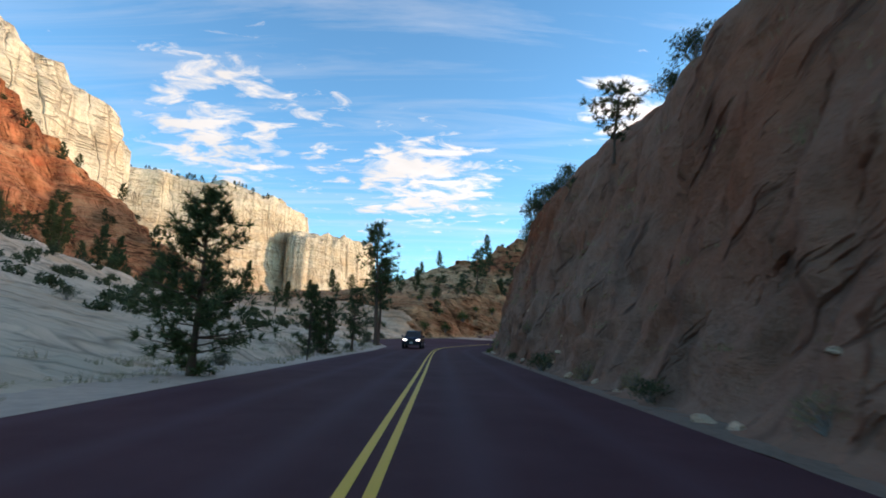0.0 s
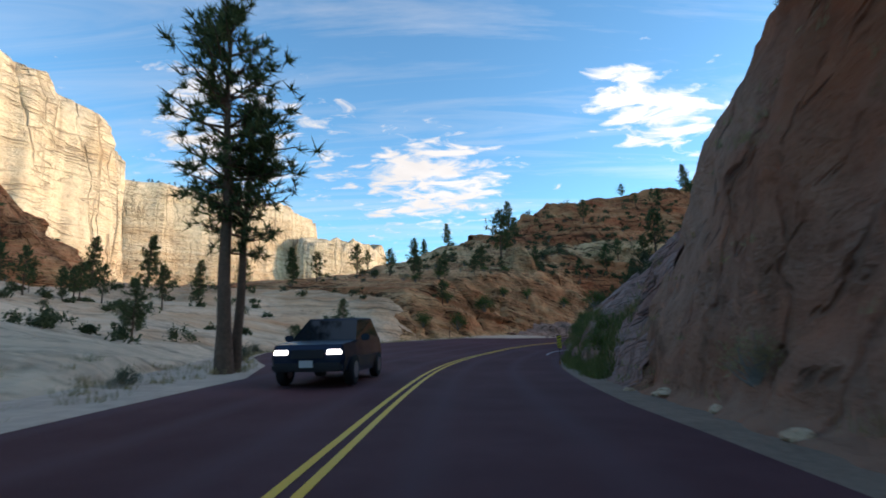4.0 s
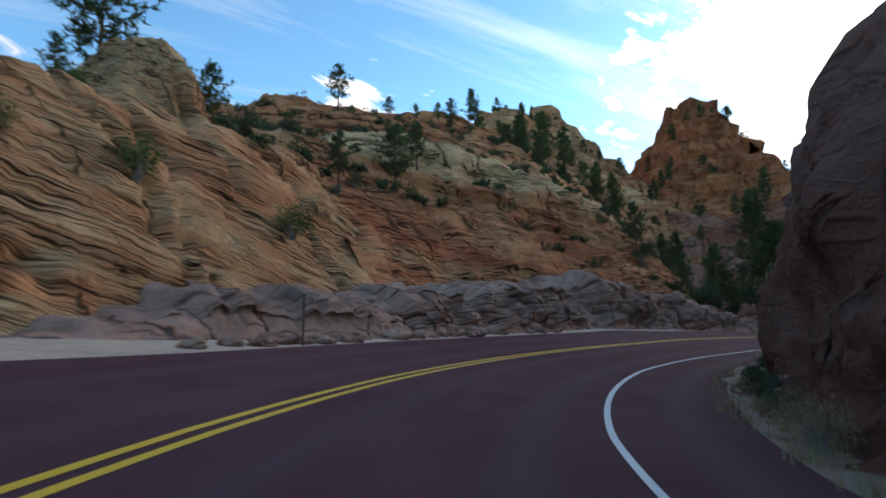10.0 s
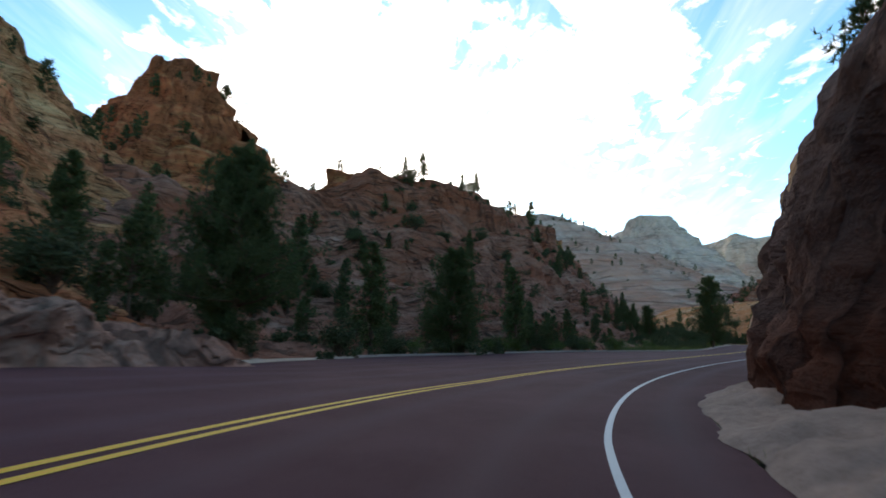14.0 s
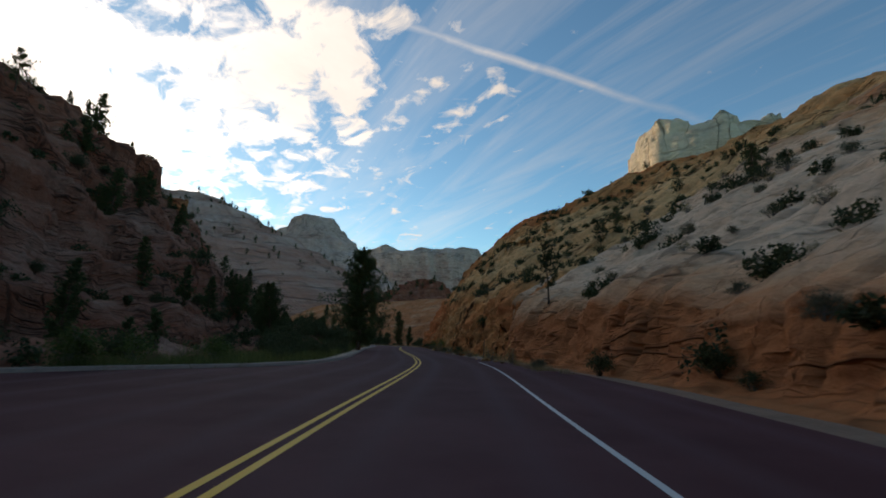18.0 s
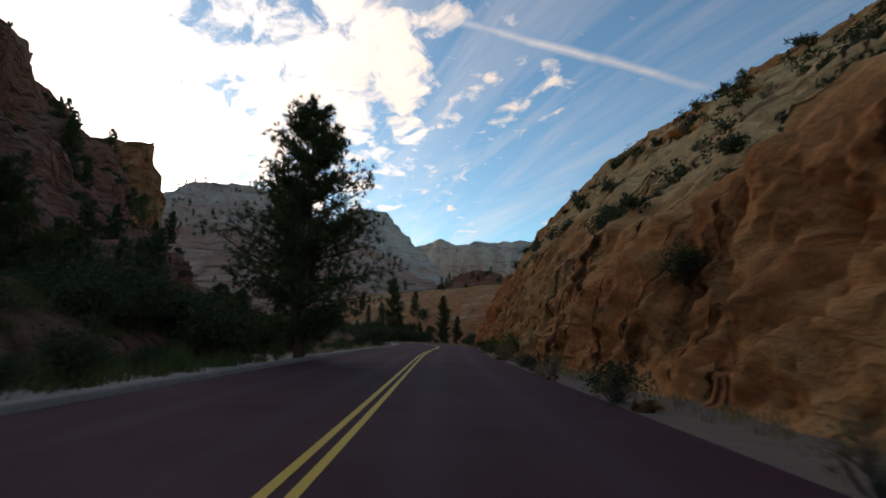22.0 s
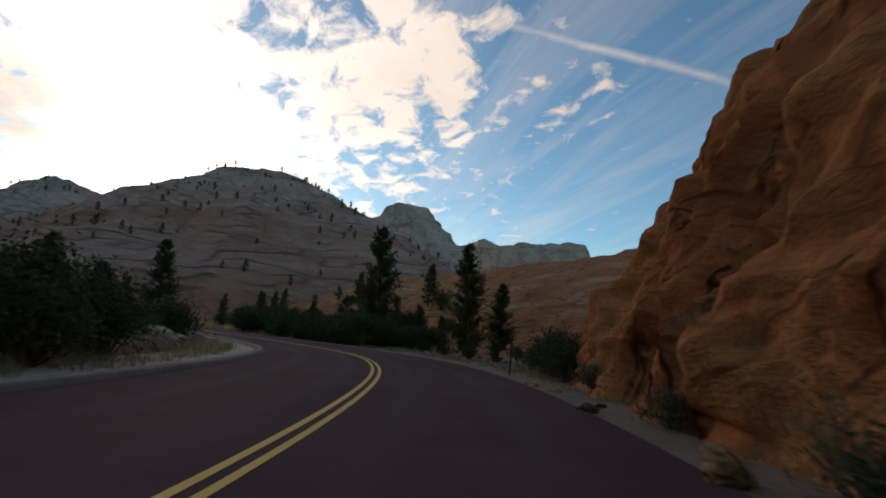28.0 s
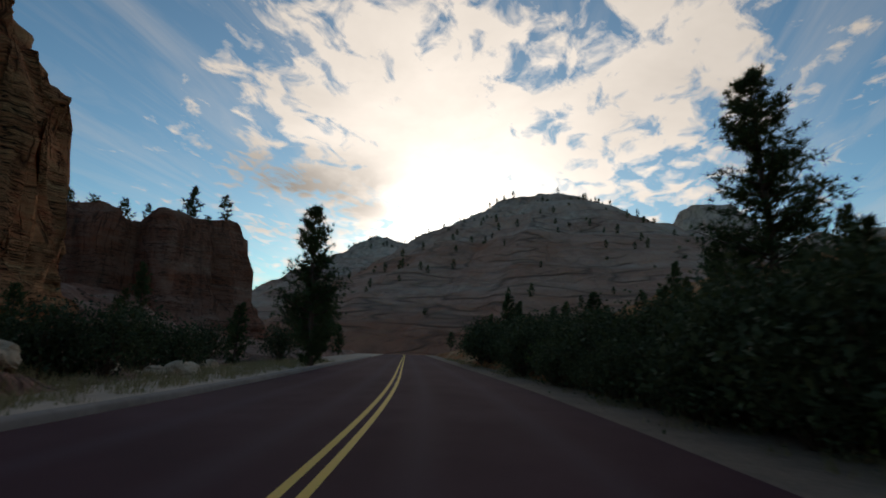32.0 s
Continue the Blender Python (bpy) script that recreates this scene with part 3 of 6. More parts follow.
def profile(side, s, table):
    """Offsets and heights of the cross sections at s: foot, wall, two slopes above it and a back."""
    nb, hw, run, a1, l1, a2, l2 = (v[:, None] for v in table(s))
    a1, a2 = np.radians(a1), np.radians(a2)
    n = [nb - 0.9, nb - 0.25, nb + 0.12 * run, nb + 0.55 * run, nb + run]
    z = [nb * 0 - 0.12, 0.10 + 0 * nb, 0.25 * hw, 0.68 * hw, hw]
    n += [n[-1] + 0.5 * l1 * np.cos(a1), n[-1] + l1 * np.cos(a1)]
    z += [z[-1] + 0.5 * l1 * np.sin(a1), z[-1] + l1 * np.sin(a1)]
    n += [n[-1] + 0.5 * l2 * np.cos(a2), n[-1] + l2 * np.cos(a2), n[-1] + l2 * np.cos(a2) + 12]
    z += [z[-1] + 0.5 * l2 * np.sin(a2), z[-1] + l2 * np.sin(a2), z[-1] + l2 * np.sin(a2) - 6]
    return side * np.concatenate(n, 1), np.concatenate(z, 1)


def bank(name, side, s0, s1, table, mat, redness, step=0.3, wall_rows=44, slope_rows=44, rough=0.35, ledge=0.0, crack=0.0, dip=0.12, seed=0, bulge=0.6, pitch=0.8, back_rows=16, terrace=0.0, gouge=0.0, lean=38.0, spacing=5.3, chop=0.0, wall_ledge=1.0):
    """A rock bank swept along the road: cut face and slopes above, with ledges along the dipping beds, upright joints and slanting gouges as relief."""
    s = np.arange(s0 - 1.5, s1 + 1.5 + step / 2, step)
    n, z = profile(side, s, table)
    u = np.r_[np.linspace(0, 4, wall_rows, endpoint=False), np.linspace(4, 6, slope_rows, endpoint=False), np.linspace(6, 8, back_rows, endpoint=False), np.linspace(8, 9, 5)]
    i = np.minimum(u.astype(int), 8)
    f = (u - i)[None]
    n, z = n[:, i] * (1 - f) + n[:, i + 1] * f, z[:, i] * (1 - f) + z[:, i + 1] * f
    # soften the corners of the section
    for _ in range(3):
        n[:, 1:-1], z[:, 1:-1] = (n[:, :-2] + 2 * n[:, 1:-1] + n[:, 2:]) / 4, (z[:, :-2] + 2 * z[:, 1:-1] + z[:, 2:]) / 4
    p = lay(s[:, None], n, z)
    du, dv = np.gradient(p, axis=0), np.gradient(p, axis=1)
    nor = np.cross(du, dv) * -side
    nor /= np.linalg.norm(nor, axis=2, keepdims=True) + 1e-9
    x, y, h = p[..., 0], p[..., 1], p[..., 2]
    far = s[:, None] + 0 * h
    bedh = h + dip * far + 0.3 * fbm(x * 0.09, y * 0.09, h * 0.1, 2, seed + 40)
    big = bulge * fbm(x * 0.11, y * 0.11, h * 0.16, 3, seed)
    mid = rough * 0.8 * ridged(x * 0.35, y * 0.35, bedh * 0.7, 4, seed + 7)

    def layers(size, k):
        """Each bed stands out or back by its own amount, with a groove under it."""
        t = bedh / size + 0.14 * fbm(x * 0.15, y * 0.15, h * 0.12, 2, seed + k)
        b = np.floor(t)
        w = np.clip((t - b - 0.78) / 0.22, 0, 1)
        lo, hi = lattice(far * 0.28, b * 7.31, 0 * h, seed + k + 1), lattice(far * 0.28, (b + 1) * 7.31, 0 * h, seed + k + 1)
        return lo + (hi - lo) * w * w * (3 - 2 * w) - 0.5 * np.clip(1 - np.abs(t - b - 0.80) / 0.12, 0, 1)
    spread = np.clip(0.45 + 1.1 * fbm(x * 0.16, y * 0.16, h * 0.2, 3, seed + 33), 0.05, 1.25) * np.clip((u - 3.0) / 1.2, wall_ledge, 1.0)[None]
    steps = ledge * spread * (layers(pitch, 3) + 0.22 * layers(pitch * 0.45, 23))
    along = far + 0.9 * fbm(x * 0.3, y * 0.3, h * 0.25, 3, seed + 9) + h * 0.2
    joint = np.minimum(np.abs(((along / spacing) % 1.0) - 0.5) * spacing, np.abs(((along / (spacing * 0.62) + 0.37) % 1.0) - 0.5) * spacing * 0.62)
    cut = -crack * np.clip(1 - joint / 0.34, 0, 1) ** 1.3 * np.clip(lattice(np.floor(along / spacing * 2) * 3.7, h * 0.18, h * 0, seed + 5) + 0.55, 0, 1)
    ca, sa = math.cos(radians(lean)), math.sin(radians(lean))
    gu, gv = far * ca - h * sa, far * sa + h * ca
    flute = gouge * (ridged(gu * 0.22, gv * 0.75, h * 0, 3, seed + 80) - 0.4 + 0.7 * np.clip(fbm(gu * 0.16, gv * 0.5, h * 0, 2, seed + 84), -0.6, 0.6))
    tt = bedh / 4.5 + 0.7 * fbm(x * 0.06, y * 0.06, h * 0.05, 2, seed + 51)
    tf = tt - np.floor(tt)
    steps = steps + terrace * (np.clip(tf / 0.75, 0, 1) - np.clip((tf - 0.75) / 0.25, 0, 1) - 0.4) * (0.7 + 0.6 * lattice(x * 0.08, y * 0.08, np.floor(tt), seed + 52)) * np.clip((u - 5) / 1.5, 0, 1)[None]
    if chop:
        # broken blocks: flat faces at stepped depths
        for k, (size, share) in enumerate(((2.6, 1.0), (1.0, 0.5))):
            q = fbm(far / size, bedh / size * 1.1, gv / size * 0.3, 2, seed + 60 + 10 * k) * 2.2
            steps = steps + chop * share * (np.floor(q) + np.clip((q - np.floor(q) - 0.40) / 0.2, 0, 1)) / 2.2
    fade = np.clip((u - 0.5) / 1.0, 0, 1)[None]
    tuck = np.clip(1 - np.minimum(s - s[0], s[-1] - s) / 3.0, 0, 1)[:, None] ** 1.5
    p = p + nor * ((big + mid + steps + cut + flute - 0.35 * tuck) * fade + 0.05 * fbm(x * 2.3, y * 2.3, h * 2.3, 2, seed + 30))[..., None]
    red = redness(s[:, None], h, x, y) * np.ones_like(h)
    return mesh_from(name, p, grid_faces(len(s), len(u), side > 0), mat, True, {"redness": red, "bed": bedh, "along": far})


def rock_thing(name, me, label, category="rock"):
    return tagged(new(name, me), label, category, kind="structure")


# right-hand bank: s, foot, wall height, batter, slope 1 angle and length, slope 2 angle and length
RIGHT = stretch_table([
    (-40, 5.2, 7.9, 1.8, 38, 12, 34, 40),
    (0, 5.2, 7.9, 1.8, 38, 12, 34, 40),
    (18, 5.3, 8.4, 1.8, 40, 12, 34, 40),
    (38, 5.3, 9.8, 2.0, 40, 12, 34, 40),
    (50, 5.8, 7.5, 3, 40, 14, 36, 30),
    (58, 6.2, 4.4, 3.2, 43, 20, 37, 22),
    (70, 5.8, 2.8, 1.4, 41, 18, 35, 16),
    (81, 6.3, 3.6, 1.8, 34, 13, 30, 12),
    (91, 6.3, 4, 2, 35, 12, 28, 12)] + [
    (100, 6.5, 5.2, 2.2, 38, 11, 26, 10),
    (106, 6.6, 6.8, 2.2, 42, 9, 24, 10),
    (115, 6.8, 9, 2.4, 45, 7, 20, 8),
    (127, 6.8, 11, 2.6, 45, 6, 20, 8),
    (133, 6.8, 8, 1.4, 34, 8, 25, 10),
    (138, 6.8, 5.4, 1.3, 34, 8, 25, 10),
    (147, 6.6, 5.4, 1.2, 34, 10, 28, 20),
    (158, 6.8, 5.0, 1.3, 32, 12, 28, 20),
    (163, 9, 2.6, 1, 28, 20, 24, 32)] + [
    (182, 9.6, 2.6, 1, 29, 20, 24, 34),
    (194, 7.8, 3.2, 0.8, 30, 22, 26, 32),
    (207, 6.9, 4.1, 1, 31, 16, 30, 30),
    (215, 6.9, 4.6, 1.2, 35, 14, 32, 30),
    (224, 6.5, 5.2, 1.8, 36, 11, 31, 36),
    (236, 6.3, 6.6, 2.6, 40, 11, 31, 32),
    (250, 6.0, 8.0, 3.0, 47, 11, 38, 10),
    (262, 5.9, 9.4, 3.3, 51, 12, 38, 11),
    (277, 6.0, 8.6, 3.5, 52, 13, 42, 14)] + [
    (283, 7.4, 4.6, 3.4, 46, 13, 42, 16),
    (290, 12, 2.6, 3.6, 42, 14, 46, 18),
    (298, 18, 0.8, 4, 22, 14, 36, 26),
    (308, 16, 0.5, 4, 10, 14, 32, 28),
    (322, 6.8, 0.5, 4, 8, 16, 24, 36),
    (412, 6.8, 0.5, 4, 8, 16, 22, 40)])
LEFT = stretch_table([
    (-40, 7.5, 0.5, 3, 15, 24, 36, 50),
    (0, 7.5, 0.5, 3, 15, 24, 36, 50),
    (18, 7.5, 0.6, 3, 15, 24, 34, 40),
    (35, 8, 0.6, 3, 14, 22, 34, 44),
    (50, 8.6, 0.6, 3, 13, 22, 22, 30),
    (56, 10, 0.6, 3, 13, 22, 20, 30),
    (64, 14, 0.6, 3, 12, 22, 14, 24),
    (80, 15, 0.8, 3, 10, 20, 10, 24),
    (89, 14, 1.6, 4, 12, 20, 8, 20),
    (94, 12, 6, 4, 8, 10, 3, 30)] + [
    (103, 9.6, 8.8, 4, 8, 8, 4, 30),
    (111, 9.0, 9.2, 4.4, 20, 9, 12, 30),
    (118, 9.6, 8.6, 5.5, 40, 6, 20, 32),
    (126, 10.4, 8.6, 5.6, 64, 7, 28, 34),
    (136, 11.4, 8, 5.6, 68, 7, 33, 36),
    (143, 12.5, 4.5, 5, 46, 11, 34, 38),
    (152, 15, 0.5, 5, 14, 14, 34, 36),
    (165, 17, -1.2, 5, 8, 9, 36, 34),
    (182, 15.5, -1.5, 5, 10, 8, 42, 38),
    (194, 11, -1.5, 5, 10, 5, 47, 36),
    (206, 9.5, -1.4, 5, 10, 3, 51, 34)] + [
    (225, 9, -1.4, 5, 10, 3, 52, 34),
    (245, 8.6, -1.2, 5, 8, 5, 50, 34),
    (268, 8.4, -1.2, 5, 5, 9, 48, 36),
    (280, 8, -1.2, 4, 2, 26, 14, 20),
    (312, 8, -0.6, 4, 4, 22, 18, 20),
    (326, 10, -0.3, 4, 6, 14, 24, 20),
    (350, 10, -0.3, 4, 6, 12, 24, 18),
    (412, 10, -0.3, 4, 6, 16, 24, 20)])
LEDGE = stretch_table([
    (101, 9.0, -0.3, 1, 4, 3, -8, 3),
    (106, 6.8, 0.2, 0.6, 4, 3, -8, 3),
    (111, 5.8, 0.8, 0.6, 5, 3, -8, 3),
    (117, 5.4, 1.6, 0.6, 6, 3, -8, 3),
    (124, 5.8, 2.5, 0.6, 6, 3.5, -8, 3),
    (132, 6.6, 2.8, 0.6, 8, 3.5, -8, 3),
    (140, 7.4, 1.8, 1, 6, 3.5, -8, 3),
    (147, 8.6, -0.3, 2, 2, 3, -8, 3)])
ROAD_LEFT = [(-46.5, -4.9), (52, -4.9), (56, -6.2), (61, -9.5), (67, -12.4), (80, -13), (88, -11), (94, -7.4), (99, -4.9), (104, -4.2), (125, -4.3), (134, -5.0), (142, -7.5), (150, -11), (160, -13.5), (173, -13.5), (182, -12), (187, -9.3), (191, -6.2), (195, -4.8), (201, -4.4), (421.8, -4.2)]
ROAD_RIGHT = [(-46.5, 4.1), (47, 4.2), (56.8, 4.7), (85.7, 5.1), (92, 5.95), (97, 6.0), (101, 5.5), (107, 5.6), (122.8, 5.2), (133, 5.6), (139, 5.3), (146, 5.2), (161, 7), (184.8, 7.3), (196, 6.6), (203, 5.4), (210, 4.4), (421.8, 4.1)]


def steady_red(a, b, c0=0.3, c1=0.3):
    return lambda s, h, x, y: np.interp(s, [a, b], [c0, c1])


WHITE_N0 = [(-46.5, 3.65), (82, 3.68), (90, 3.97), (94, 4.0), (98, 3.84), (102, 3.58), (112, 3.4), (120, 3.55), (132.3, 4.05), (140, 3.75), (146.8, 3.7), (161, 3.6), (421.8, 3.6)]
WHITE_N1 = [(a, b + 0.09) for a, b in WHITE_N0]


def build_road():
    road = tagged(new("road", ribbon("road", -38, 413, ROAD_LEFT, ROAD_RIGHT, 0.0, ROAD, 1.0, 25)),
                  "dark red-purple asphalt road with worn wheel tracks", "road", kind="structure")
    for k, n in enumerate((-0.16, 0.06)):
        tagged(new("centre_line", ribbon("centre_line", -38, 413, n, n + 0.10, 0.006, YELLOW, 0.5)),
               "solid yellow centre line painted on the asphalt", "road marking", kind="structure")
    tagged(new("edge_line", ribbon("edge_line", 76.8, 202.4, WHITE_N0, WHITE_N1, 0.006, WHITE_PAINT, 0.5)),
           "white edge line painted along the asphalt", "road marking", kind="structure")
    tagged(new("shoulder_right", ribbon("shoulder_right", -38, 413, ROAD_RIGHT, [(-46.5, 5.8), (47, 5.9), (58.8, 7.3), (85.7, 6.8), (122.8, 6.8), (146.8, 6.8), (161, 8.2), (184.8, 8.2), (199.1, 7.4), (215, 7.5), (236, 7.0), (264.3, 6.6), (276, 6.6), (283, 9), (290, 13.4), (298, 18.4), (308, 16.4), (322, 7.4), (421.8, 6.4)], -0.02, DIRT, 0.6, 8, 0.10, 3)),
           "sandy gravel shoulder beside the asphalt", "shoulder", kind="structure")
    tagged(new("shoulder_left", ribbon("shoulder_left", -38, 413, [(-46.5, -7.8), (50, -9), (56, -10.4), (64, -14.4), (80, -15.4), (88.5, -14.6), (94, -12.6), (103, -10), (111.5, -9.4), (125, -9.8), (136, -11.6), (143.9, -12.8), (152, -15.4), (165, -17.4), (182, -16), (194, -11.6), (206, -10), (235.9, -9.2), (264.3, -8.8), (421.8, -10.4)], ROAD_LEFT, -0.02, SAND, 0.6, 8, 0.10, 5)),
           "pale dirt berm beside the asphalt", "shoulder", kind="structure")


def band(lo, hi, base, more):
    """Red share by height: more of it above the pale foot."""
    return lambda s, h, x, y: base + more * np.clip((h - lo) / (hi - lo), 0, 1)


build_road()


def build_apron():
    """A bank of pale sand between the asphalt and the foot of the cliff inside the bend."""
    s = np.arange(112, 152, 0.3)
    u = np.linspace(0, 1, 14)
    near = np.interp(s, *zip(*ROAD_RIGHT)) - 0.05 + 0.16 * fbm(s * 0.8, 0 * s, 0 * s, 3, 61)
    top = np.interp(s, [112, 118, 128, 138, 146, 152], [0.1, 0.5, 0.95, 1.0, 0.5, 0.05]) * (1 + 0.25 * fbm(s * 0.3, 0 * s + 4, 0 * s, 3, 62))
    n = near[:, None] + (7.7 - near)[:, None] * u[None]
    z = 0.01 + top[:, None] * (u[None] ** 0.8) + 0.13 * fbm(s[:, None] * 1.6, n * 1.6, 0 * n, 4, 63) * np.minimum(1, u * 5)[None]
    me = mesh_from("sand_bank", lay(s[:, None], n, z), grid_faces(len(s), len(u), True), APRON, True)
    tagged(new("sand_bank", me), "pale pinkish sand bank at the foot of the cliff", "sand bank", kind="structure")


build_apron()
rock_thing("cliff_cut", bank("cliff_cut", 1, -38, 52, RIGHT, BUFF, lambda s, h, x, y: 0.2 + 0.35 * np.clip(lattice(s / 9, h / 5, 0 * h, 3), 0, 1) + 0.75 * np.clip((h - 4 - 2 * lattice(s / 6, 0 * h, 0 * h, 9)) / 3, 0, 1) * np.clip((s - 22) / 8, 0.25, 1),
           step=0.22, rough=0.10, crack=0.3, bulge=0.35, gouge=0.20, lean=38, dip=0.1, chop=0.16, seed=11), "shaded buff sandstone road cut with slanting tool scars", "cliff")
rock_thing("slickrock_bank", bank("slickrock_bank", 1, 52, 87, RIGHT, GREYROCK, steady_red(0, 1, 0.05, 0.35), step=0.22, rough=0.14, ledge=0.22, crack=0.3, bulge=0.5, dip=0.35, gouge=0.10, chop=0.15, seed=21, back_rows=40),
           "layered purple-grey sandstone bank above the verge", "cliff")
rock_thing("cliff_nose", bank("cliff_nose", 1, 87, 149, RIGHT, DARKROCK, lambda s, h, x, y: 0.2 + 0.65 * np.clip(1 - h / 5, 0, 1), step=0.22, rough=0.16, ledge=0.07, crack=0.6, bulge=0.6, gouge=0.16, lean=50, pitch=2.2, chop=0.42, seed=31),
           "tall dark purple-brown sandstone cliff inside the bend", "cliff")
rock_thing("cliff_block", bank("cliff_block", 1, 149, 158, RIGHT, CREAM, lambda s, h, x, y: 0.35 + 0.5 * np.clip((h - 3) / 3, 0, 1), step=0.2, rough=0.14, ledge=0.10, crack=0.6, bulge=0.35, gouge=0.14, lean=60, pitch=1.5, chop=0.35, wall_ledge=0.3, seed=41),
           "pale jointed sandstone cliff beside the road", "cliff")
rock_thing("slickrock_slope", bank("slickrock_slope", 1, 158, 209, RIGHT, CREAM, lambda s, h, x, y: 1.05 * np.clip(1.6 - h / np.interp(s, [160, 182, 207, 226], [2.6, 2.8, 3.2, 4.2]), 0, 1) + 0.1 + 0.5 * np.clip((h - 10) / 8, 0, 1), step=0.24, rough=0.10, ledge=0.26, crack=0.35, dip=0.16, bulge=0.45, seed=51, pitch=1.1, back_rows=90, terrace=0.9, gouge=0.16, lean=60, chop=0.22, wall_ledge=0.15),
           "pale slickrock slope over a low orange cut", "cliff")
rock_thing("orange_cliff", bank("orange_cliff", 1, 209, 298, RIGHT, ORANGE, lambda s, h, x, y: np.interp(s, [209, 226, 240, 252, 275], [0.7, 0.55, 0.4, 0.6, 0.95]) - np.interp(s, [209, 240], [0.9, 0.35]) * np.clip((h - np.interp(s, [209, 240], [4, 6])) / 4, 0, 1) + 0.5 * np.clip((h - 17) / 4, 0, 1),
           step=0.2, wall_rows=60, rough=0.12, ledge=0.10, crack=0.8, bulge=0.5, chop=0.5, gouge=0.30, lean=58, pitch=1.6, dip=0.16, seed=61, back_rows=50, terrace=0.4), "orange sandstone road cut with deep slanting grooves", "cliff")
rock_thing("far_slickrock", bank("far_slickrock", 1, 298, 413, RIGHT, CREAM, steady_red(0, 1, 0.95, 0.95), rough=0.3, ledge=0.3, crack=0.2, seed=71),
           "pale slickrock slope behind the trees", "hillside")
rock_thing("cream_slope", bank("cream_slope", -1, -38, 91, LEFT, CREAM, lambda s, h, x, y: np.interp(s, [0, 50, 75, 91], [0.0, 0.05, 0.2, 0.35]) + 0.75 * np.clip((h - 8) / 7, 0, 1), rough=0.12, ledge=0.22, crack=0.05, dip=0.22, bulge=0.5, seed=81, pitch=1.1, back_rows=70, terrace=0.6),
           "pale cross-bedded slickrock slope with red ledges above", "hillside")
rock_thing("outcrop", bank("outcrop", -1, 91, 117, LEFT, LAYERED, lambda s, h, x, y: 0.45 - 0.6 * np.clip(1 - (h - 0.6) / 1.8, 0, 1) - 0.2 * np.clip((h - 9) / 6, 0, 1), step=0.2, wall_rows=60, rough=0.12, ledge=0.32, crack=1.0, bulge=0.28, chop=0.22, dip=0.46, seed=91, pitch=0.8, spacing=5.6, back_rows=50, terrace=0.6),
           "layered red and buff sandstone outcrop across the bend", "cliff")
rock_thing("stepped_hill", bank("stepped_hill", -1, 117, 147, LEFT, LAYERED, lambda s, h, x, y: 0.75 - 0.65 * np.exp(-((h - 15.5) / 2.6) ** 2), rough=0.22, ledge=0.5, crack=0.6, bulge=0.6, chop=0.3, dip=0.14, seed=95, pitch=1.0, back_rows=130, terrace=1.7),
           "stepped red hillside with a yellow cliff band", "cliff")
rock_thing("purple_ledge", bank("purple_ledge", -1, 104, 146, LEDGE, PURPLE, steady_red(0, 1, 0.3, 0.3), step=0.16, wall_rows=54, slope_rows=24, rough=0.14, ledge=0.34, crack=0.5, bulge=0.25, dip=0.03, chop=0.75, seed=97, pitch=0.55, spacing=1.9),
           "broken blocky purple-grey sandstone ledge beside the asphalt", "cliff")
rock_thing("wooded_hillside", bank("wooded_hillside", -1, 147, 270, LEFT, PURPLE, lambda s, h, x, y: 0.6 + 0.3 * np.clip((h - 8) / 20, 0, 1), rough=0.4, ledge=0.6, crack=0.3, bulge=2.0, seed=101, pitch=2.2, back_rows=90, terrace=2.2),
           "dark red wooded hillside with ledges", "hillside")
rock_thing("wash_slope", bank("wash_slope", -1, 270, 413, LEFT, PURPLE, lambda s, h, x, y: 0.25 + 0.5 * np.clip((h - 3) / 8, 0, 1), rough=0.4, ledge=0.5, crack=0.5, bulge=1.2, seed=111, pitch=1.4),
           "sandy wash and red cliff beyond the road", "hillside")


# one sheet of ground that reaches the horizon
def build_ground():
    g = np.linspace(-1, 1, 141)
    g = np.sign(g) * (np.abs(g) ** 2.2) * 4200
    cx, cy = LINE_P[:, 0].mean(), LINE_P[:, 1].mean()
    x, y = np.meshgrid(cx + g, cy + g, indexing="ij")
    d = np.hypot(x - cx, y - cy)
    z = -6.0 + np.clip((d - 250) / 1500, 0, 1) * 40 * (fbm(x / 400, y / 400, 0 * x, 4, 5) * 0.5 + 0.5)
    me = mesh_from("ground", np.stack([x, y, z], -1), grid_faces(141, 141, False), DRYGRASS_GROUND, True)
    tagged(new("ground", me), "brown desert ground with scattered scrub", "ground", kind="structure")


build_ground()


